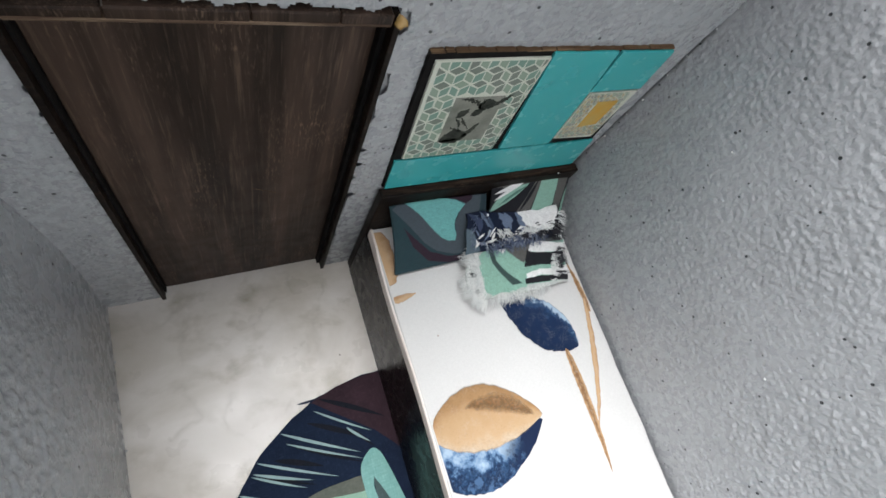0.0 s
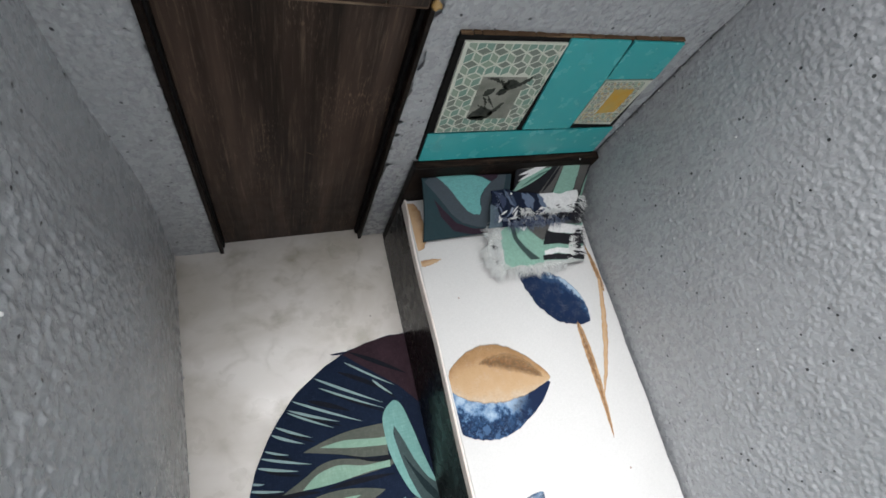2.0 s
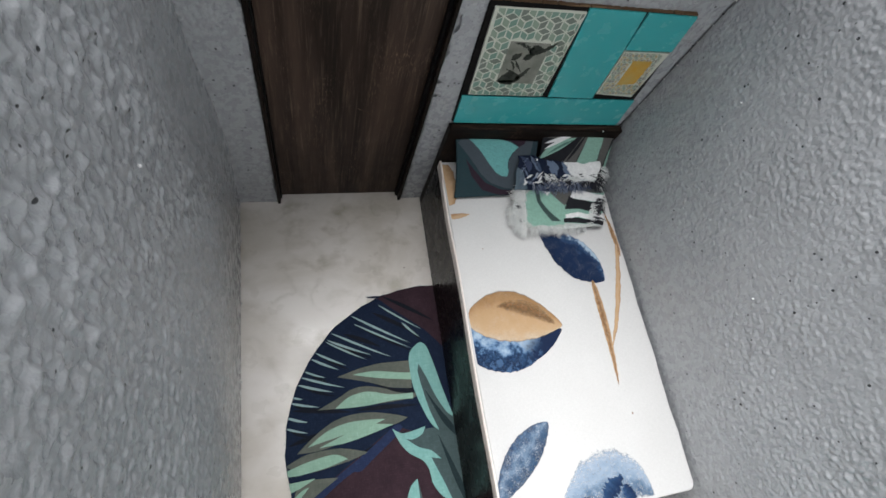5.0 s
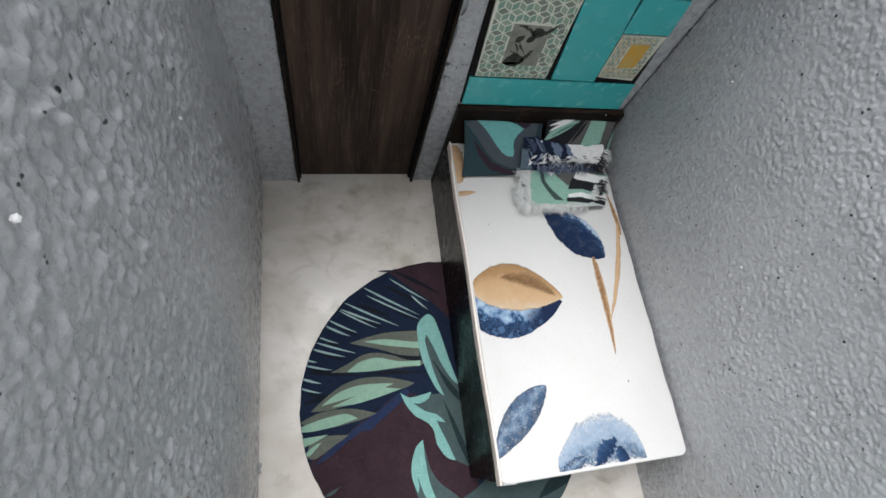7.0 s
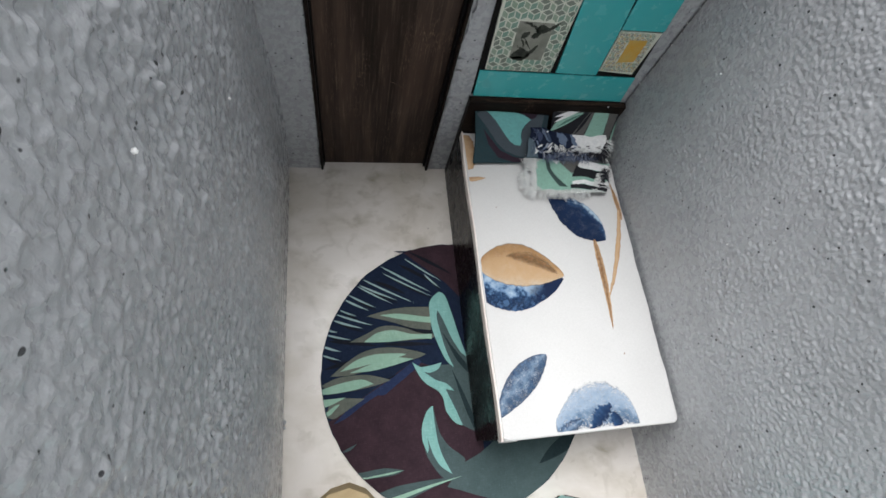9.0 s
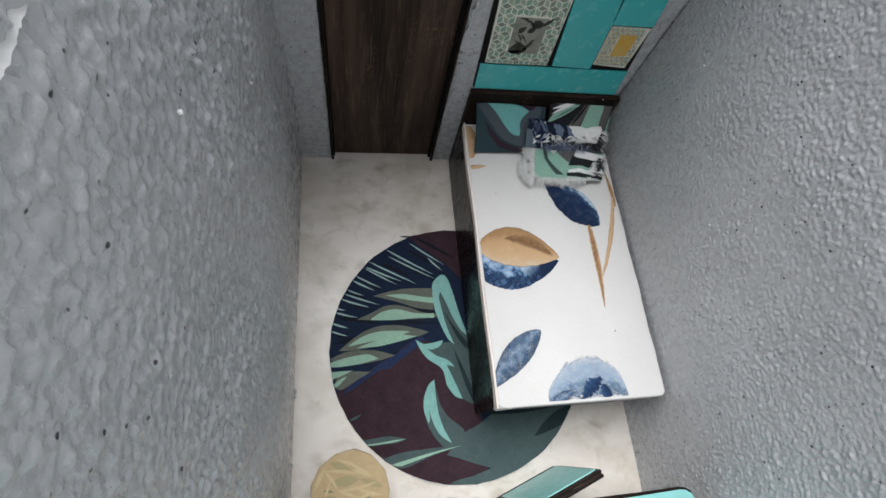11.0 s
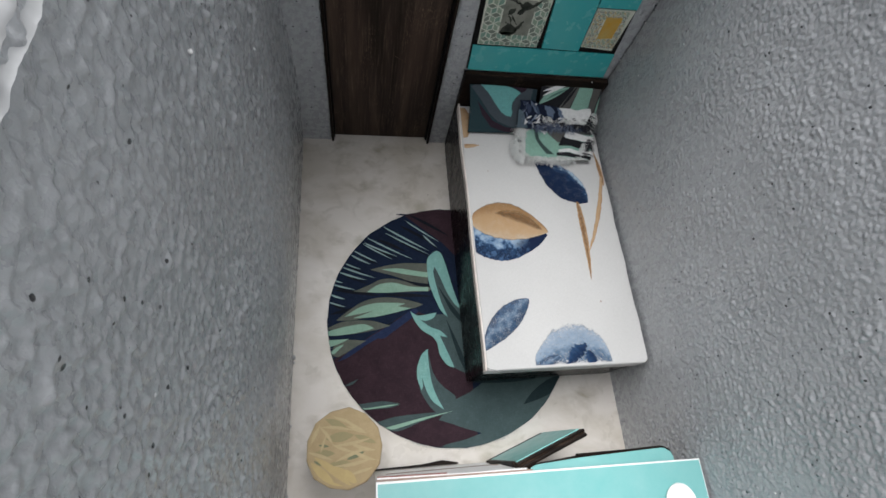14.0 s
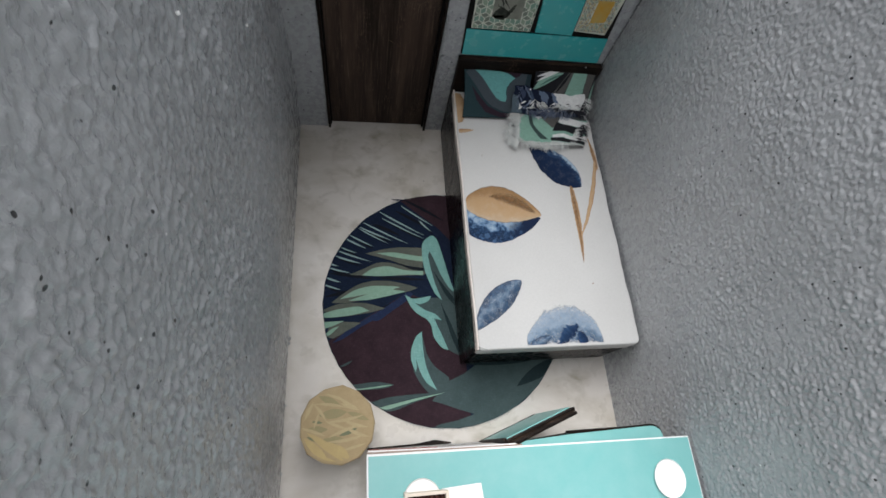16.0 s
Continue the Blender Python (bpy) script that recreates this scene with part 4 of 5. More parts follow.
def cloth_piece(name, corners, lift, ground, shapes, label, n=130, m=90):
    """A limp four-cornered cloth; corners run from the near left round to the far left."""
    bm, uv, grid = bmesh.new(), {}, {}
    bm.verts.layers.float_color.new("print")
    a, b, c, d = (Vector(p) for p in corners)
    for i in range(n + 1):
        for j in range(m + 1):
            u, v = i / n, j / m
            p = a.lerp(b, u).lerp(d.lerp(c, u), v)
            p += Vector((0.05 * math.sin(9 * v + 2 * lift), 0.05 * math.sin(8 * u + lift))) * (1 if i in (0, n) or j in (0, m) else 0.5)
            p.x += 0.55 * max(0.0, 1 - u / 0.22) * abs(2 * v - 1) ** 3 * (lift < 0.2)
            fold = (0.04 * math.sin(11 * u + 3 * v + 4 * lift) + 0.025 * math.sin(17 * u - 9 * v)) * (1.0 if lift < 0.2 else 0.25)
            grid[i, j] = bm.verts.new((p.x, p.y, drape(p.x, p.y) + lift + fold))
            uv[grid[i, j]] = (u, v)
    for i in range(n):
        for j in range(m):
            bm.faces.new((grid[i, j], grid[i + 1, j], grid[i + 1, j + 1], grid[i, j + 1]))
    tint(bm, uv, ground, shapes)
    under = bmesh.ops.extrude_face_region(bm, geom=bm.faces[:])["geom"]
    bmesh.ops.translate(bm, verts=[g for g in under if isinstance(g, bmesh.types.BMVert)], vec=(0, 0, 0.05))
    return part(name, bm, PRINT_CLOTH, throw, label, smooth=True)


def fringe(name, parent, start, end, count, length, material, seed, lift, out, thick=0.026):
    """Frayed threads along an edge, pointing outwards."""
    rnd = random.Random(seed)
    bm = bmesh.new()
    start, end, out = Vector(start), Vector(end), Vector(out).normalized()
    for k in range(count):
        if k % 9 == 0:
            lock, lean, reach = rnd.random(), Vector((rnd.uniform(-0.5, 0.5), rnd.uniform(-0.5, 0.5))), rnd.uniform(0.55, 1.3)
        p = start.lerp(end, min(1.0, max(0.0, 0.45 * (k + rnd.random()) / count + 0.55 * lock + rnd.uniform(-0.02, 0.02)))) - out * rnd.uniform(0.0, 0.2)
        way = (out + lean + Vector((rnd.uniform(-0.3, 0.3), rnd.uniform(-0.3, 0.3)))).normalized()
        long, w = length * reach * rnd.uniform(0.7, 1.1), thick * rnd.uniform(0.6, 1.2)
        side = Vector((-way.y, way.x))
        curl = rnd.uniform(-0.15, 0.15)
        rows = []
        for i in range(5):
            s = i / 4
            q = p + way * long * s + side * curl * s * s
            z = drape(*p) + lift + rnd.uniform(0.0, 0.02) + 0.14 * math.sin(math.pi * s) * rnd.random() - 0.1 * s * s
            z = max(z, BED_TOP + 0.03)
            ww = w * (1 - 0.6 * s)
            rows.append((bm.verts.new((*(q - side * ww), z)), bm.verts.new((*q, z + ww * 1.2)), bm.verts.new((*(q + side * ww), z))))
        for r, t in zip(rows, rows[1:]):
            for j in range(3):
                bm.faces.new((r[j], r[(j + 1) % 3], t[(j + 1) % 3], t[j]))
    bmesh.ops.recalc_face_normals(bm, faces=bm.faces)
    return part(name, bm, material, parent, kind="stuff")


LOW = ((12.3, -4.2), (16.95, -4.3), (17.5, -2.3), (12.8, -2.2))
lower = cloth_piece("lower_fold", LOW, 0.1, C_MINT, [
    ([(0.0, 0.0), (0.07, 0.0), (0.1, 0.12), (0.07, 0.25), (0.12, 0.4), (0.09, 0.55), (0.15, 0.7), (0.11, 0.85), (0.17, 1.0), (0.0, 1.0)], (0.5, 0.52, 0.5)),
    ([(0.06, 0.06), (0.14, 0.12), (0.22, 0.05), (0.31, 0.1), (0.4, 0.04), (0.5, 0.12), (0.56, 0.1), (0.56, 0.0), (0.06, 0.0)], (0.46, 0.49, 0.46)),
    ([(0.2, 1.0), (0.25, 1.0), (0.31, 0.72), (0.4, 0.45), (0.52, 0.2), (0.42, 0.2), (0.34, 0.45), (0.26, 0.72)], (0.045, 0.075, 0.07)),
    ([(0.24, 1.0), (0.42, 1.0), (0.37, 0.84), (0.32, 0.9)], C_WHITE),
    ([(0.4, 1.01), (0.66, 1.01), (0.57, 0.58), (0.48, 0.7), (0.4, 0.88)], C_OLIVE),
    ([(0.62, 1.01), (0.66, 0.94), (0.98, 0.86), (1.01, 0.86), (1.01, 1.01)], (0.09, 0.1, 0.1)),
    ([(0.64, 0.98), (0.75, 0.95), (0.9, 0.86), (1.01, 0.8), (1.01, 0.64), (0.9, 0.68), (0.74, 0.72), (0.62, 0.8)], C_WHITE),
    ([(0.6, 0.82), (0.7, 0.74), (0.85, 0.68), (1.01, 0.64), (1.01, 0.4), (0.8, 0.44), (0.57, 0.5)], C_BLACK),
    ([(0.57, 0.36), (0.7, 0.38), (0.85, 0.34), (1.01, 0.34), (1.01, 0.14), (0.85, 0.2), (0.72, 0.26), (0.57, 0.25)], C_WHITE),
    ([(0.55, 0.26), (0.7, 0.25), (0.85, 0.2), (1.01, 0.14), (1.01, 0.03), (0.8, 0.09), (0.55, 0.16)], C_BLACK),
    ([(0.56, 0.14), (0.8, 0.08), (1.01, 0.03), (1.01, -0.01), (0.56, -0.01)], (0.5, 0.52, 0.5))],
    "mint, black and white printed fold")
# the upper fold: navy with pale blue leaves at one end, white at the other, brushed white and dark flecks below
flecks = random.Random(64)
UP_PRINT = [
    ([(0.55, 1.01), (0.6, 0.6), (0.52, 0.4), (0.7, 0.3), (1.01, 0.34), (1.01, 1.01)], C_WHITE),
    ([(0.0, 0.0), (0.16, 0.0), (0.06, 0.5), (0.0, 0.6)], (0.1, 0.14, 0.17))]
for k in range(6):
    u = 0.04 + 0.1 * k + flecks.uniform(-0.03, 0.03)
    UP_PRINT.append((leaf((u + flecks.uniform(0.06, 0.14), flecks.uniform(0.35, 0.6)), (u - 0.02, 1.0), flecks.uniform(0.035, 0.08), flecks.uniform(-0.03, 0.03), n=6, rough=0.012, seed=k), flecks.choice((C_STEEL, (0.13, 0.17, 0.25), (0.045, 0.06, 0.11), (0.2, 0.24, 0.32)))))
for k in range(34):
    u, v = flecks.uniform(0.08, 0.82), flecks.uniform(0.08, 0.5)
    UP_PRINT.append((leaf((u, v - flecks.uniform(0.03, 0.17)), (u + flecks.uniform(-0.05, 0.09), v + flecks.uniform(0.03, 0.17)), flecks.uniform(0.012, 0.034), 0.0, n=6), flecks.choice((C_WHITE, C_WHITE, (0.33, 0.37, 0.44), (0.16, 0.2, 0.29)))))
for k in range(26):
    u, v = flecks.uniform(0.5, 0.99), flecks.uniform(0.1, 0.55)
    UP_PRINT.append((leaf((u, v), (u + flecks.uniform(0.03, 0.09), v + flecks.uniform(-0.12, 0.06)), flecks.uniform(0.012, 0.04), 0.0, n=6), flecks.choice((C_NAVY, C_BLACK, C_BLACK))))
UP = ((12.65, -2.4), (17.2, -2.4), (17.2, -1.28), (12.9, -1.05))
upper = cloth_piece("upper_fold", UP, 0.22, C_NAVY, UP_PRINT, "navy and white printed fold with white flecks")
for k, (piece, p, q, count, long, material, lift, out, thick) in enumerate((
        (lower, (12.5, -4.2), (16.3, -4.35), 420, 0.36, THREAD, 0.1, (-0.1, -1), 0.011),
        (lower, (13.1, -4.25), (12.6, -3.9), 200, 0.5, THREAD, 0.12, (-0.6, -0.8), 0.012),
        (lower, (12.6, -4.0), (12.75, -2.8), 380, 0.46, THREAD, 0.13, (-1, -0.1), 0.012),
        (lower, (12.7, -2.9), (13.3, -2.15), 260, 0.46, THREAD, 0.15, (-0.8, 0.6), 0.012),
        (lower, (12.95, -4.1), (13.1, -2.4), 420, 0.4, THREAD, 0.16, (-0.6, -0.6), 0.012),
        (lower, (12.85, -4.0), (13.2, -2.3), 320, 0.35, THREAD, 0.18, (-0.3, 0.9), 0.012),
        (lower, (12.85, -4.0), (13.1, -2.4), 200, 0.3, THREAD, 0.2, (0.8, -0.4), 0.012),
        (lower, (12.75, -4.0), (12.95, -2.6), 50, 0.3, DARK_THREAD, 0.15, (-1, 0.6), 0.011),
        (lower, (16.2, -4.25), (17.3, -2.4), 180, 0.42, THREAD, 0.1, (1, -0.5), 0.014),
        (lower, (16.6, -4.2), (17.3, -2.3), 260, 0.5, DARK_THREAD, 0.12, (1, -0.3), 0.014),
        (upper, (13.0, -2.35), (17.3, -2.4), 260, 0.3, BLUE_THREAD, 0.24, (0.1, -0.6), 0.013),
        (upper, (13.6, -1.85), (17.3, -2.1), 90, 0.3, THREAD, 0.26, (0.4, -0.9), 0.016),
        (upper, (13.4, -2.1), (17.3, -2.0), 130, 0.3, THREAD, 0.28, (0.9, 0.3), 0.015),
        (upper, (14.0, -2.1), (17.4, -2.2), 170, 0.34, DARK_THREAD, 0.27, (0.6, -0.5), 0.015),
        (upper, (13.2, -2.2), (16.2, -2.2), 120, 0.3, BLUE_THREAD, 0.28, (0.5, -0.5), 0.014),
        (upper, (17.1, -2.5), (17.4, -1.5), 120, 0.4, THREAD, 0.26, (1, -0.4), 0.015),
        (upper, (16.9, -2.5), (17.35, -1.6), 170, 0.45, DARK_THREAD, 0.27, (1, -0.6), 0.015),
        (upper, (13.0, -2.4), (13.1, -1.2), 90, 0.2, BLUE_THREAD, 0.22, (-1, 0.1), 0.013),
        (upper, (13.1, -1.2), (14.4, -1.15), 60, 0.1, BLUE_THREAD, 0.22, (0, 1), 0.013))):
    fringe("fringe", piece, p, q, count, long, material, k + 1, lift, out, thick)

drop_rnd = random.Random(5)


def drop(name, parent, at, size, material, label="", squash=0.5):
    """A small dried drop or speck."""
    bm = bmesh.new()
    bmesh.ops.create_icosphere(bm, subdivisions=2, radius=size)
    for v in bm.verts:
        v.co = v.co * drop_rnd.uniform(0.85, 1.15)
        v.co.z *= squash
    bmesh.ops.translate(bm, verts=bm.verts, vec=at)
    part(name, bm, material, parent, label, smooth=True)


drop("glue_drop", headboard, (16.87, -0.43, 6.72), 0.032, WHITE_CARD, "dried white glue drop", 0.9)
drop("speck", mattress, (15.96, -12.49, BED_TOP + 0.004), 0.045, KRAFT, squash=0.2)
drop("speck", mattress, (10.9, -4.9, BED_TOP + 0.004), 0.03, KRAFT, squash=0.2)
drop("bead", throw, (13.84, -1.2, BED_TOP + 1.28), 0.05, WHITE_CARD, "tiny white foam bead", 1.0)
part("scratch", boxed((5.68, LEAF_Y - 0.008, 6.74), (6.46, LEAF_Y + 0.002, 6.76), turn=Euler((0, radians(33), 0)).to_matrix()), WORN_EDGE, door, "pale scratch")

# ---- the rug ----
RUG = (9.05, -11.95, 6.88)
rug = thing("rug", (RUG[0], RUG[1], 0), "round navy rug printed with mint leaves, half under the bed", "rug")
pile = part("rug_cloth", slab(ring(*RUG, 110, 0.035, 3), 0.004, 0.05), RUG_NAVY, rug)
KEEP = (RUG[0], RUG[1], RUG[2] - 0.015)


def rug_print(outline, material, level):
    c, r = Vector(KEEP[:2]), KEEP[2]
    fit_in, fine = [], []
    for p, r_next in zip(outline, outline[1:] + outline[:1]):
        a, b = Vector(p), Vector(r_next)
        steps = max(1, int((b - a).length / 0.2)) if max((a - c).length, (b - c).length) > r - 0.3 else 1
        fine += [a.lerp(b, i / steps) for i in range(steps)]
    for k, p in enumerate(fine):
        d = Vector(p) - c
        fit_in.append(tuple(c + d * min(1.0, (r - 0.0006 * (k % 7)) / max(d.length, 1e-6))))
    part("print", patch(fit_in, 0.0525 + layered(level)), material, pile)


def drawn(material, level, *points):
    """A shape drawn freehand through a few points: smooth, but for its sharp tips."""
    n = len(points)
    pts = [Vector(p) for p in points]
    slope = []
    for i in range(n):
        a, b, c = pts[i - 1], pts[i], pts[(i + 1) % n]
        slope.append(Vector((0, 0)) if (b - a).angle(c - b, 0.0) > 1.35 else (c - a) * 0.42)
    out = []
    for i in range(n):
        b, c, m0, m1 = pts[i], pts[(i + 1) % n], slope[i], slope[(i + 1) % n]
        for k in range(5):
            q = k / 5
            out.append(b * (1 + 2 * q) * (1 - q) ** 2 + m0 * q * (1 - q) ** 2 + c * q * q * (3 - 2 * q) + m1 * q * q * (q - 1))
    rug_print([tuple(p) for p in out], material, level)


def blade(a, b, w, bend, material, level, belly=0.5):
    rug_print(leaf(a, b, w, bend, belly, 20), material, level)


# grounds: wine red, blue and grey-green fields
rug_print([(6.3, -5.2), (8.2, -4.9), (9.9, -4.9), (9.9, -8.6), (8.8, -7.3), (7.2, -6.0)], RUG_MAROON, 0)
rug_print([(1.9, -14.4), (4.4, -12.9), (6.8, -11.45), (8.6, -12.2), (9.9, -14.4), (9.9, -19.5), (5.0, -19.4), (1.9, -17.0)], RUG_MAROON, 0)
rug_print([(7.9, -17.4), (8.7, -16.5), (9.7, -16.1), (11.0, -15.3), (16.4, -14.6), (16.4, -17.2), (13.0, -19.8), (9.0, -19.8), (7.6, -18.9), (8.16, -18.6), (9.21, -18.44), (10.12, -18.19), (9.26, -17.9), (8.5, -17.6)], RUG_GREY, 1)
rug_print(leaf((12.6, -16.9), (15.9, -15.4), 0.7, 0.1), RUG_DUSK, 2)
rug_print(leaf((9.9, -15.6), (15.9, -15.0), 0.9, 0.1), RUG_DUSK, 3)
# thin pale streaks that fan from the rim, with dark slashes between them
for k, (x0, y0, x1, y1) in enumerate((
        (6.65, -5.85, 8.65, -7.27), (7.7, -6.82, 8.48, -7.62), (5.29, -6.25, 8.01, -7.87), (5.43, -6.68, 8.03, -8.11), (4.3, -6.97, 7.03, -8.42), (4.13, -7.3, 6.1, -8.21),
        (4.07, -7.37, 5.86, -8.4), (3.58, -7.82, 4.94, -8.56), (3.4, -8.08, 4.59, -8.7), (3.1, -8.61, 3.99, -8.98), (2.91, -8.83, 4.8, -9.52), (2.77, -9.14, 4.27, -9.64),
        (2.48, -9.61, 2.99, -9.77), (2.35, -9.84, 3.66, -10.2), (2.26, -10.44, 3.13, -10.75), (2.19, -10.86, 3.14, -11.19))):
    blade((x0, y0), (x1, y1), 0.085 + 0.012 * (k % 3), -0.025, RUG_PALE, 2, 0.38)
    if k % 2:
        blade((x0 + 0.25, y0 - 0.18), (x1 + 0.1, y1 - 0.2), 0.13, -0.02, RUG_INK, 1, 0.4)
for x0, y0, x1, y1 in ((6.9, -5.45, 9.3, -6.9), (6.3, -6.2, 8.3, -7.4), (4.9, -7.1, 6.6, -7.9), (2.5, -10.2, 5.0, -10.6), (2.3, -11.6, 4.3, -11.2), (5.2, -10.55, 8.0, -10.7), (4.9, -12.5, 7.4, -11.7)):
    blade((x0, y0), (x1, y1), 0.2, 0.03, RUG_INK, 1, 0.45)
# long leaves on the open side, olive with a mint heart; the tall slit leaf, the curling frond, the sickle and the spears
drawn(RUG_OLIVE, 3, (4.49, -9.02), (5.42, -8.78), (6.44, -8.64), (7.89, -8.68), (7.8, -9.94), (6.8, -9.77), (5.84, -9.42))
drawn(RUG_MINT, 4, (5.15, -9.0), (6.14, -8.96), (7.39, -9.18), (7.86, -9.23), (7.81, -9.55), (6.6, -9.35), (5.87, -9.19))
drawn(RUG_INK, 4, (6.03, -9.5), (7.04, -9.86), (7.86, -9.95), (7.87, -10.19), (7.02, -10.0))
drawn(RUG_OLIVE, 3, (3.56, -10.32), (4.46, -9.93), (5.08, -9.63), (5.82, -9.59), (7.03, -9.93), (7.88, -10.12), (7.79, -10.37), (5.24, -10.41))
drawn(RUG_MINT, 4, (4.3, -10.36), (4.93, -9.94), (5.79, -9.82), (6.76, -10.08), (7.83, -10.14), (7.79, -10.4), (6.98, -10.35), (5.73, -10.42), (4.89, -10.41))
drawn(RUG_OLIVE, 3, (2.63, -11.94), (3.31, -11.39), (4.14, -10.89), (4.98, -10.7), (5.93, -10.74), (6.89, -10.97), (7.44, -11.17), (6.84, -11.38), (5.6, -11.49), (3.71, -11.94))
drawn(RUG_MINT, 4, (3.08, -11.75), (3.88, -11.24), (4.83, -11.01), (5.9, -11.03), (6.45, -11.1), (6.0, -11.23), (6.76, -11.37), (5.83, -11.6), (4.63, -11.82), (3.54, -11.84), (4.64, -11.47))
drawn(RUG_OLIVE, 3, (2.16, -12.36), (3.02, -12.02), (4.39, -11.99), (5.55, -12.33), (4.65, -12.56), (3.01, -12.74))
drawn(RUG_MINT, 4, (2.11, -12.56), (3.02, -12.32), (4.11, -12.19), (4.68, -12.45), (3.82, -12.65), (2.74, -12.77), (2.13, -12.75))
drawn(RUG_OLIVE, 3, (2.74, -13.04), (4.24, -13.11), (3.66, -13.43), (2.78, -13.91), (2.42, -13.78))
drawn(RUG_MINT, 4, (2.16, -13.01), (3.33, -12.98), (2.74, -13.24), (2.21, -13.4))
drawn(RUG_MINT, 5, (2.26, -13.74), (2.73, -13.37), (3.05, -13.27), (2.57, -13.74))
drawn(RUG_BLUE, 2, (2.72, -14.16), (3.53, -13.47), (4.36, -12.96), (5.5, -12.3), (6.76, -11.5), (6.49, -11.9), (5.78, -12.32), (5.19, -12.82), (4.34, -13.28), (3.31, -13.94))
drawn(RUG_BLUE, 2, (4.53, -12.9), (5.51, -12.35), (6.83, -11.42), (7.16, -11.55), (6.76, -11.93), (5.7, -12.67), (5.15, -13.03))
drawn(RUG_GREY, 4, (8.22, -8.58), (8.57, -9.27), (8.93, -10.32), (9.56, -11.28), (9.61, -12.12), (9.65, -13.95), (8.94, -13.89), (8.74, -11.89), (8.46, -11.09), (8.21, -10.01))
drawn(RUG_TEAL, 5, (7.82, -8.59), (8.02, -8.16), (8.44, -7.88), (8.75, -8.13), (9.01, -9.08), (9.23, -10.12), (9.58, -11.47), (9.26, -11.18), (8.86, -10.43), (8.53, -9.51), (8.26, -8.89),
      (8.17, -9.25), (8.27, -9.97), (8.48, -10.97), (8.81, -11.93), (8.45, -11.56), (8.08, -10.66), (7.84, -9.7))
drawn(RUG_DUSK, 5, (8.37, -10.03), (8.84, -10.84), (9.53, -11.87), (9.51, -12.24), (8.98, -11.53))
drawn(RUG_GREY, 4, (7.02, -11.8), (7.61, -11.79), (8.74, -11.79), (9.5, -11.99), (9.68, -13.41), (9.8, -15.17), (9.47, -15.06), (8.93, -14.75), (8.63, -14.4), (8.3, -13.7), (8.15, -13.15),
      (7.61, -12.69))
drawn(RUG_DUSK, 5, (8.71, -12.07), (9.13, -13.09), (9.56, -14.36), (9.53, -15.02), (9.15, -13.91))
drawn(RUG_TEAL, 6, (6.69, -11.55), (7.11, -11.81), (7.55, -11.78), (8.18, -11.66), (8.01, -11.96), (7.58, -12.13), (7.26, -12.07), (7.78, -12.48), (8.34, -12.72), (8.71, -13.11),
      (8.28, -12.99), (8.47, -13.47), (8.72, -14.09), (8.96, -14.78), (8.57, -14.61), (8.2, -14.04), (8.1, -13.42), (7.87, -13.04), (7.33, -12.67), (6.96, -12.19))
drawn(RUG_GREY, 4, (7.58, -13.99), (7.77, -14.98), (8.18, -15.66), (8.89, -16.29), (8.6, -16.82), (8.16, -17.04), (7.76, -17.0), (7.39, -16.57), (7.04, -15.92), (7.01, -15.29))
drawn(RUG_TEAL, 5, (7.55, -13.72), (7.21, -13.98), (6.93, -14.64), (6.9, -15.28), (7.1, -15.87), (7.18, -15.61), (7.14, -15.15), (7.35, -15.9), (7.67, -16.48), (8.21, -16.88), (7.87, -16.18),
      (7.66, -15.48), (7.56, -14.51))
drawn(RUG_GREY, 4, (3.66, -16.4), (5.01, -16.29), (5.94, -16.48), (5.38, -16.64), (3.88, -16.64))
drawn(RUG_MINT, 5, (3.8, -16.63), (5.26, -16.5), (5.87, -16.48), (5.3, -16.58), (4.21, -16.65))
drawn(RUG_GREY, 4, (4.43, -17.42), (5.48, -17.12), (7.08, -17.02), (8.61, -17.02), (7.05, -17.4), (5.7, -17.8))
drawn(RUG_MINT, 5, (5.14, -17.59), (7.06, -17.23), (8.64, -17.02), (7.05, -17.35), (5.6, -17.69))
drawn(RUG_GREY, 4, (3.01, -15.47), (3.33, -15.29), (3.8, -15.11), (3.48, -15.37))
# frayed rim
rim = bmesh.new()
rnd = random.Random(12)
for k in range(900):
    a = rnd.uniform(0, 2 * math.pi)
    p = Vector((RUG[0] + (RUG[2] - 0.03) * math.cos(a), RUG[1] + (RUG[2] - 0.03) * math.sin(a)))
    way = Vector((math.cos(a), math.sin(a))) * rnd.uniform(0.4, 1.0) + Vector((-math.sin(a), math.cos(a))) * rnd.uniform(-1, 1)
    way = way.normalized() * rnd.uniform(0.03, 0.14) * (2.0 if -math.sin(a) > 0.9 else 1.0)
    side = Vector((-way.y, way.x)).normalized() * 0.007
    rim.faces.new([rim.verts.new((*q, z)) for q, z in ((p - side, 0.045), (p + side, 0.045), (p + way, 0.012))])
part("frayed_rim", rim, RIM_THREAD, rug, kind="stuff")
part("loose_corner", patch(leaf((6.9, -5.42), (6.1, -5.42), 0.1, 0.03), 0.06), RUG_NAVY, rug)

# ---- pouf ----
pouf = thing("pouf", (3.2, -18.4, 0), "round straw-coloured pouf covered in leaf-print cloth", "pouf")
cover = part("cover", slab(ring(3.2, -18.4, 1.68, 13, 0.05, 4), 0.0, 2.98, bevel=0.1), STRAW, pouf)


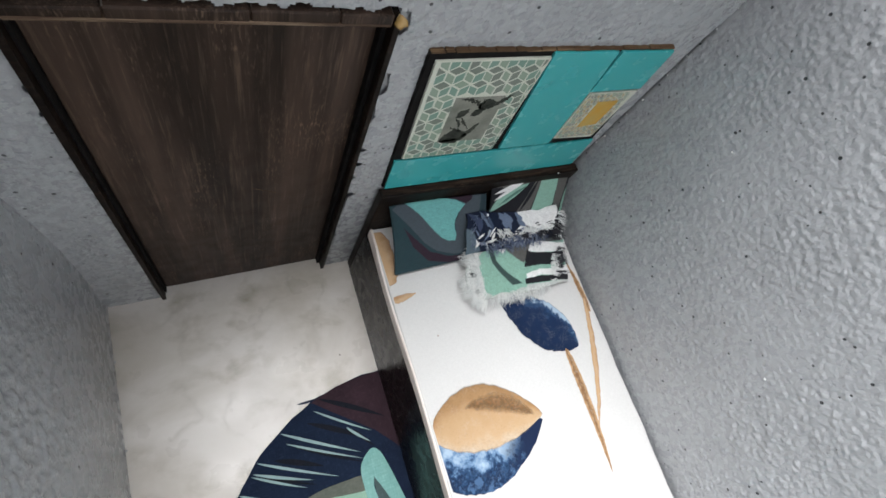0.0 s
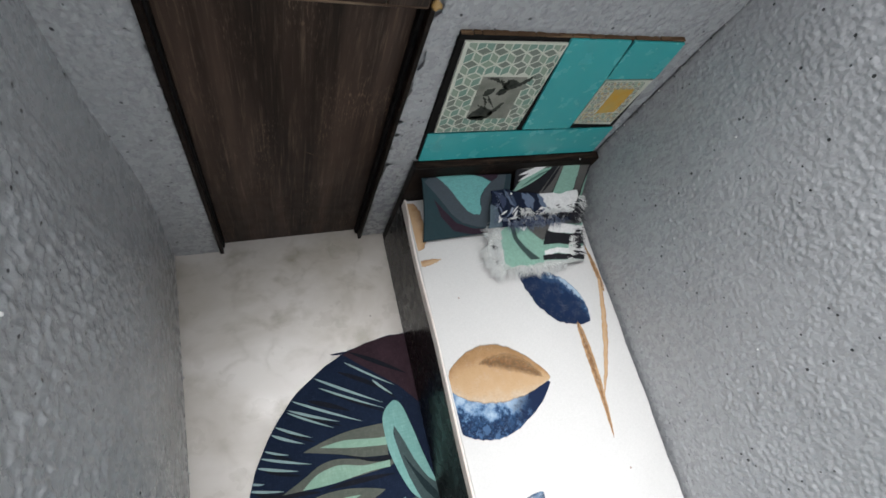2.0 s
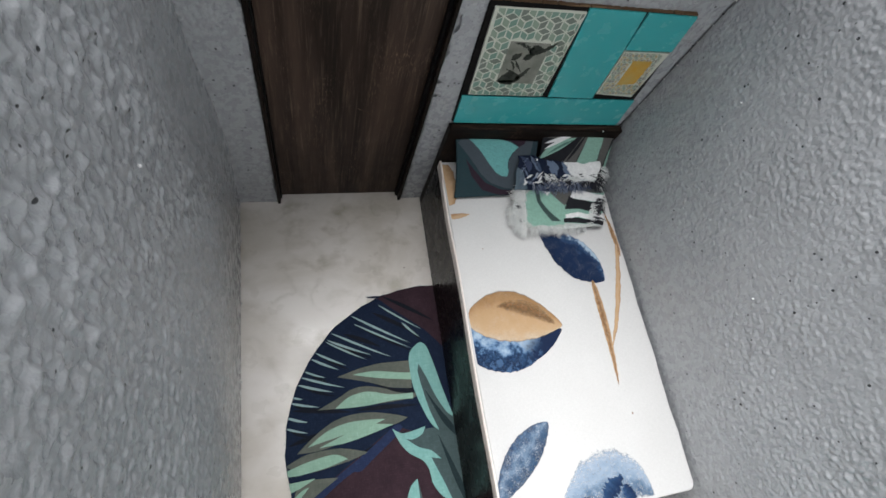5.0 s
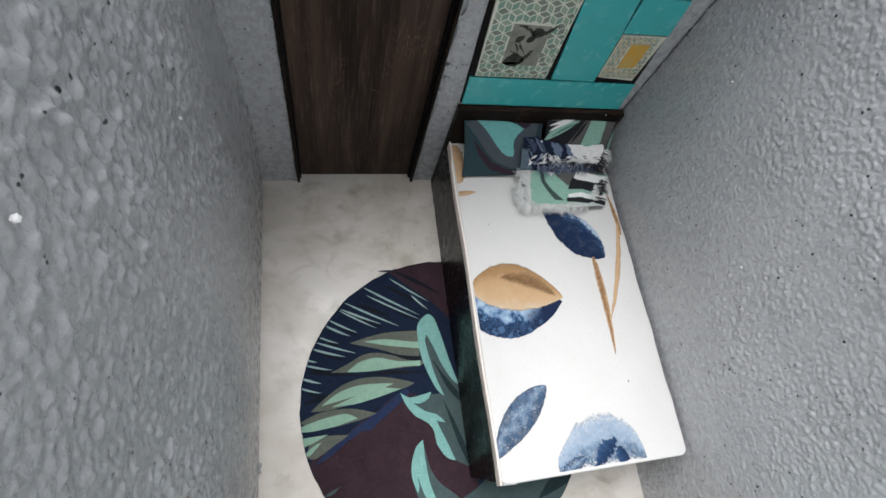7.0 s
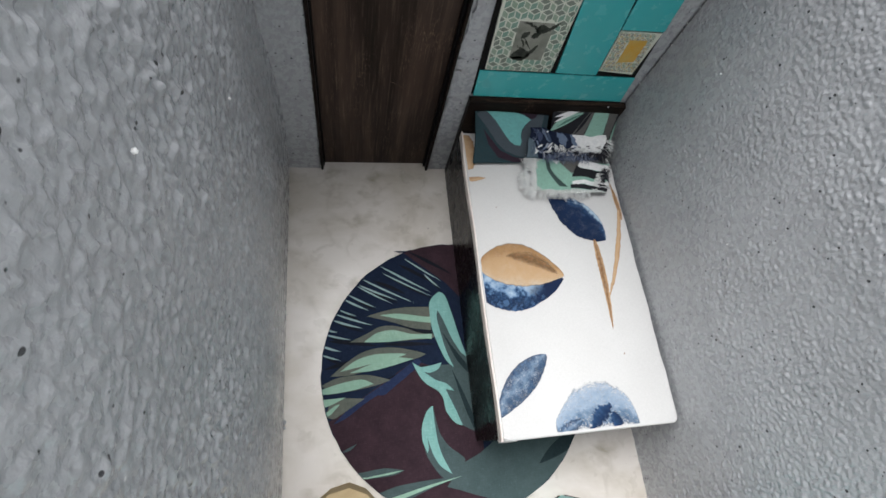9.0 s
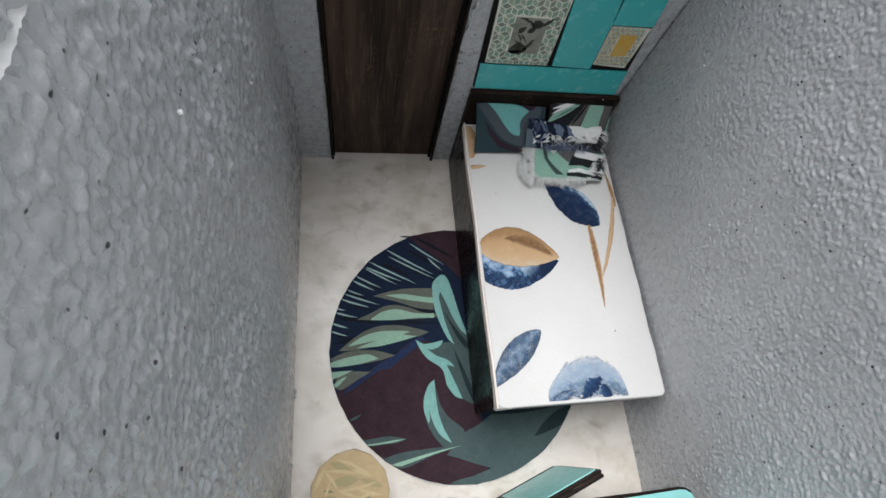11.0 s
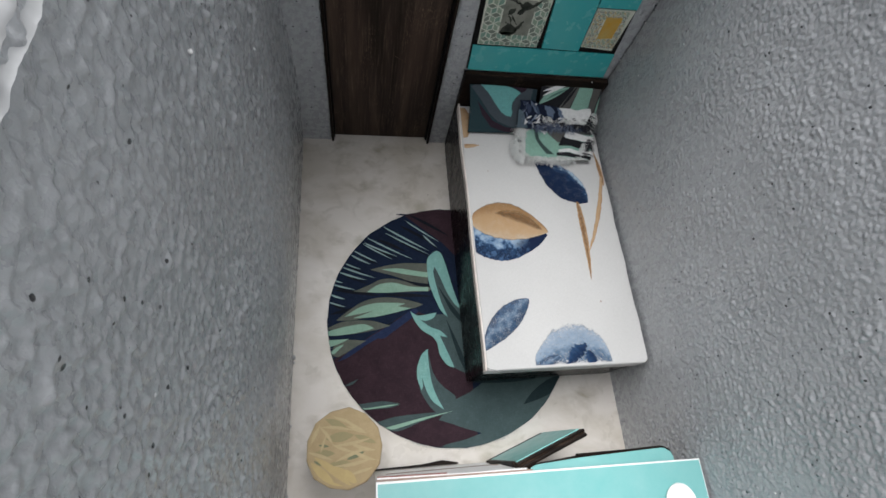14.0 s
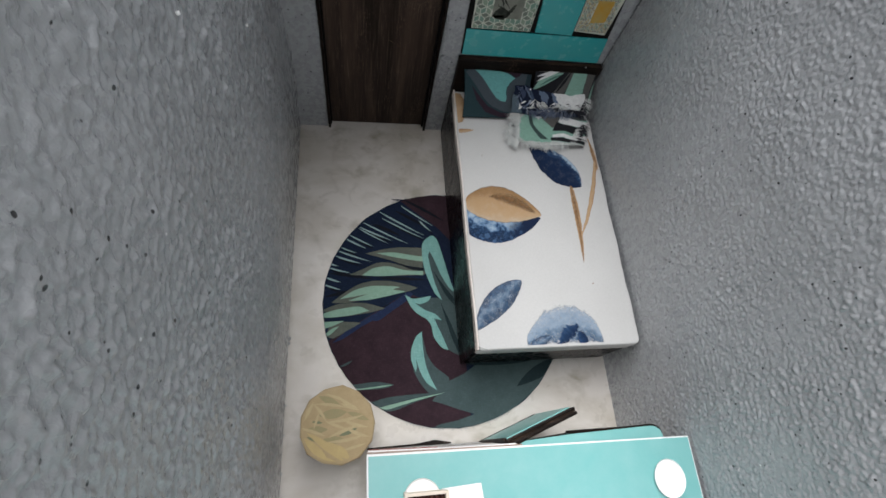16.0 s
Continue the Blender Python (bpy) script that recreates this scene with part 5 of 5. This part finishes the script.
def pouf_print(a, b, w, bend, material, level):
    pts = []
    for k, p in enumerate(leaf(a, b, w, bend, 0.5, 14)):
        d = Vector(p) - Vector((3.2, -18.4))
        pts.append(tuple(Vector((3.2, -18.4)) + d * min(1.0, (1.5 - 0.0005 * (k % 5)) / max(d.length, 1e-6))))
    part("print", patch(pts, 2.985 + layered(level)), material, cover)


for material, level, blades in (
    (STRAW_GREEN, 0, (
        ((2.39, -17.99), (3.61, -17.9), 0.42, 0.00), ((1.86, -18.55), (2.79, -18.59), 0.30, 0.00), ((2.59, -18.99), (3.57, -19.07), 0.30, 0.00), ((3.61, -17.9), (4.58, -18.3), 0.25, 0.00),
        ((2.35, -17.16), (3.32, -17.61), 0.30, 0.00))),
    (STRAW_DEEP, 1, (
        ((3.28, -18.89), (4.07, -18.61), 0.20, 0.00), ((1.9, -18.83), (2.31, -19.05), 0.10, 0.00), ((2.1, -18.22), (2.55, -18.3), 0.12, 0.00))),
    (STRAW_PALE, 2, (
        ((2.1, -17.45), (2.71, -18.26), 0.13, 0.05), ((2.63, -18.2), (3.61, -18.61), 0.13, -0.03), ((2.14, -17.49), (3.61, -17.72), 0.13, 0.05), ((2.67, -17.07), (3.61, -17.45), 0.12, 0.00),
        ((3.12, -17.16), (4.09, -17.77), 0.14, -0.05), ((3.28, -17.49), (4.18, -17.86), 0.12, -0.03), ((1.76, -18.18), (2.14, -17.37), 0.16, 0.00), ((2.18, -18.55), (2.39, -17.86), 0.10, 0.00),
        ((2.75, -18.28), (4.34, -18.07), 0.14, -0.06), ((3.36, -18.16), (4.58, -18.59), 0.15, -0.08), ((2.79, -18.94), (4.18, -18.48), 0.15, 0.03), ((3.53, -18.53), (4.58, -18.99), 0.16, -0.06),
        ((2.79, -19.1), (4.38, -18.89), 0.15, -0.08), ((1.57, -18.45), (2.71, -18.86), 0.13, 0.02), ((3.4, -19.5), (4.46, -19.26), 0.12, 0.00), ((4.38, -17.0), (4.77, -17.9), 0.16, 0.03))),
    (STRAW_SUN, 3, (
        ((1.63, -18.83), (2.92, -20.07), 0.34, 0.06), ((1.9, -18.67), (3.53, -19.97), 0.30, 0.05), ((2.02, -19.68), (3.32, -20.03), 0.30, 0.00), ((2.55, -19.07), (3.73, -19.89), 0.32, 0.06),
        ((3.01, -19.24), (3.73, -19.81), 0.28, 0.05), ((1.7, -19.12), (2.43, -19.93), 0.28, 0.00)))):
    for a, b, w, bend in blades:
        pouf_print(a, b, w, bend, material, level)

# ---- desk and what stands at it ----
DESK_TOP = 6.12
desk = thing("desk", (11.1, -22.5, 0), "bright turquoise card desk with white board edges", "desk")
desk_outline = [(4.42, -25.5), (17.86, -25.6), (17.86, -19.93), (4.44, -19.7)]
board = part("desktop", slab(desk_outline, DESK_TOP - 0.2, DESK_TOP - 0.02), WHITE_CARD, desk, "white foam-board desktop")
sheet_outline = [(4.5, -25.45), (17.82, -25.55), (17.82, -19.98), (4.5, -19.78)]
part("covering", slab(sheet_outline, DESK_TOP - 0.019, DESK_TOP), TEAL_CARD, board, "turquoise card covering")
for x in (4.6, 17.3):
    part("side_panel", boxed((x, -25.2, 0.0), (x + 0.3, -20.3, DESK_TOP - 0.21), bevel=0.01), WHITE_CARD, desk)
lip = [(10.75, -21.5), (17.3, -21.5), (17.3, -19.8), (17.22, -19.58), (17.0, -19.44), (16.8, -19.4), (13.0, -19.5), (11.0, -19.62), (10.75, -19.72)]
ledge = part("ledge", slab([(x, y + 0.06 if y > -20 and x > 12 else y) for x, y in lip], 4.95, 5.2, bevel=0.02), DARK_WOOD, desk, "dark wooden ledge with rounded corners")
part("covering", slab([(x - 0.02 if x > 14 else x + 0.02, y - 0.025) for x, y in lip], 5.204, 5.23), TEAL_CARD, ledge, "turquoise card covering")
part("edge_strip", boxed((12.9, -19.5, 5.0), (15.2, -19.37, 5.21), bevel=0.02), DARK_WOOD, ledge, "dark splintered wood strip")
# sheets that close the desk's back, leaning out at the foot


def sheet_behind(name, x0, x1, foot, head, z0, z1, thick, material, label=""):
    """A leaning sheet from its foot at y = foot to its head at y = head."""
    bm = bmesh.new()
    low = [(x0, foot, z0), (x1, foot, z0), (x1, head, z1), (x0, head, z1)]
    front = [bm.verts.new(p) for p in low]
    back = [bm.verts.new((x, y - thick, z)) for x, y, z in low]
    bm.faces.new(front[::-1])
    bm.faces.new(back)
    for k in range(4):
        bm.faces.new((front[k], front[(k + 1) % 4], back[(k + 1) % 4], back[k]))
    bmesh.ops.recalc_face_normals(bm, faces=bm.faces)
    part(name, bm, material, desk, label)


sheet_behind("back_sheet", 4.5, 10.6, -19.62, -19.8, 2.0, 5.7, 0.05, WHITE_CARD)
sheet_behind("back_sheet", 4.5, 9.9, -19.55, -19.74, 1.0, 4.6, 0.04, WHITE_CARD)
sheet_behind("card_edge", 4.48, 7.6, -19.742, -19.762, 5.02, 5.35, 0.03, RED_CARD, "red-brown card edge")
part("card_edge", slab([(4.46, -19.695), (10.6, -19.8), (10.6, -19.75), (7.4, -19.69), (4.46, -19.63)], 5.86, 5.94), KRAFT, desk, "brown card edge")
part("card_edge", slab([(4.5, -19.69), (10.4, -19.79), (10.4, -19.7), (8.0, -19.67), (4.5, -19.57)], 5.74, 5.83), WHITE_CARD, desk)
part("card_edge", slab([(4.5, -19.69), (7.2, -19.73), (7.2, -19.6), (4.5, -19.53)], 5.6, 5.7), RED_CARD, desk, "red-brown card edge")
sheet_behind("card_edge", 5.0, 10.2, -19.61, -19.625, 2.2, 2.5, 0.03, KRAFT, "brown card edge")
part("foot_strip", slab([(4.5, -19.53), (4.5, -19.46), (6.9, -19.42), (7.9, -19.3), (8.7, -19.46), (8.7, -19.53)], 0.004, 0.3), DARK_WOOD, desk, "dark splintered wood strip")

leaning = thing("upright_panel", (12.0, -19.0, 0), "upright turquoise panel with a dark wooden edge beside the desk", "panel")
turn = Euler((0, 0, math.atan2(1.15, 3.2))).to_matrix()


def upright(name, along0, along1, back0, back1, z0, z1, material, bevel=0.02, label=""):
    """A piece of the panel, along its length and across its thickness, in cm from its left end."""
    bm = boxed((along0, -back1, z0), (along1, -back0, z1), bevel=bevel, segments=2)
    bmesh.ops.rotate(bm, verts=bm.verts, cent=(0, 0, 0), matrix=turn)
    bmesh.ops.translate(bm, verts=bm.verts, vec=(10.36, -19.5, 0))
    return part(name, bm, material, leaning, label)


upright("face", 0.05, 3.3, 0.0, 0.05, 0.1, 4.5, TEAL_FACE, 0.01, "turquoise glossy face")
upright("liner", 0.0, 3.32, 0.052, 0.075, 0.05, 4.53, CRUMBLY_TOP, 0.0)
upright("board", 0.0, 3.5, 0.08, 0.2, 0.0, 4.62, DARK_WOOD, 0.04)
upright("liner", 0.05, 3.48, 0.202, 0.26, 0.0, 4.56, CRUMBLY_TOP, 0.01)
upright("board", 0.1, 3.52, 0.262, 0.42, 0.0, 4.6, DARK_WOOD, 0.05)
upright("end_strip", -0.1, 0.045, -0.02, 0.3, 0.1, 4.4, DARK_WOOD, 0.02)
upright("foot_edge", -0.15, 3.2, -0.03, 0.08, 0.0, 0.095, DARK_WOOD, 0.01)


def plate(x, y, r):
    """A thin white dish with a raised rim."""
    bm = bmesh.new()
    rows = []
    for radius, z in ((r * 0.72, 0.004), (r, 0.15), (r * 0.985, 0.17), (r * 0.93, 0.12), (0.0, 0.11)):
        rows.append([bm.verts.new((x + radius * math.cos(2 * math.pi * i / 40), y + 1.08 * radius * math.sin(2 * math.pi * i / 40), DESK_TOP + z)) for i in range(40)] if radius else
                    [bm.verts.new((x, y, DESK_TOP + z))] * 40)
    for a, b in zip(rows, rows[1:]):
        for i in range(40):
            ring_face = [a[i], a[(i + 1) % 40], b[(i + 1) % 40], b[i]]
            bm.faces.new(ring_face if b[i] is not b[(i + 1) % 40] else ring_face[:3])
    bm.faces.new(rows[0][::-1])
    bmesh.ops.recalc_face_normals(bm, faces=bm.faces)
    return solo("plate", bm, WHITE_CARD, "round white dish lying on the turquoise desk", "plate", group="dishes on the desk", smooth=False)


plate(16.5, -21.45, 0.67)
plate(6.45, -21.42, 0.72)

tray = thing("tray", (6.55, -21.9, DESK_TOP), "small cream-edged box with dark brown contents on the desk", "box")
for lo, hi in (((5.76, -22.9, 0), (5.88, -21.06, 0.62)), ((7.26, -22.9, 0), (7.38, -21.1, 0.62)), ((5.881, -21.2, 0), (7.259, -21.08, 0.62)), ((5.881, -22.9, 0), (7.259, -22.78, 0.62))):
    part("rim", boxed((lo[0], lo[1], DESK_TOP + 0.08), (hi[0], hi[1], DESK_TOP + hi[2]), bevel=0.015), CREAM_CARD, tray)
for k in range(7):
    part("stick", boxed((5.9 + k * 0.194, -22.77, DESK_TOP + 0.08), (5.9 + k * 0.194 + 0.17, -21.21, DESK_TOP + 0.42 + 0.05 * (k % 3)), bevel=0.03), BOX_WOOD, tray)
slip = solo("paper_slip", slab([(7.45, -22.4), (8.85, -22.4), (8.72, -20.98), (7.2, -21.06)], DESK_TOP + 0.076, DESK_TOP + 0.09), WHITE_CARD, "white paper slip beside the small box on the desk", "paper")
for a, b in (((7.5, -21.75), (7.95, -22.3)), ((7.62, -21.7), (8.2, -22.3)), ((7.55, -22.2), (8.1, -22.25))):
    part("print", patch(leaf(a, b, 0.07, 0.0), DESK_TOP + 0.0925), INK, slip)
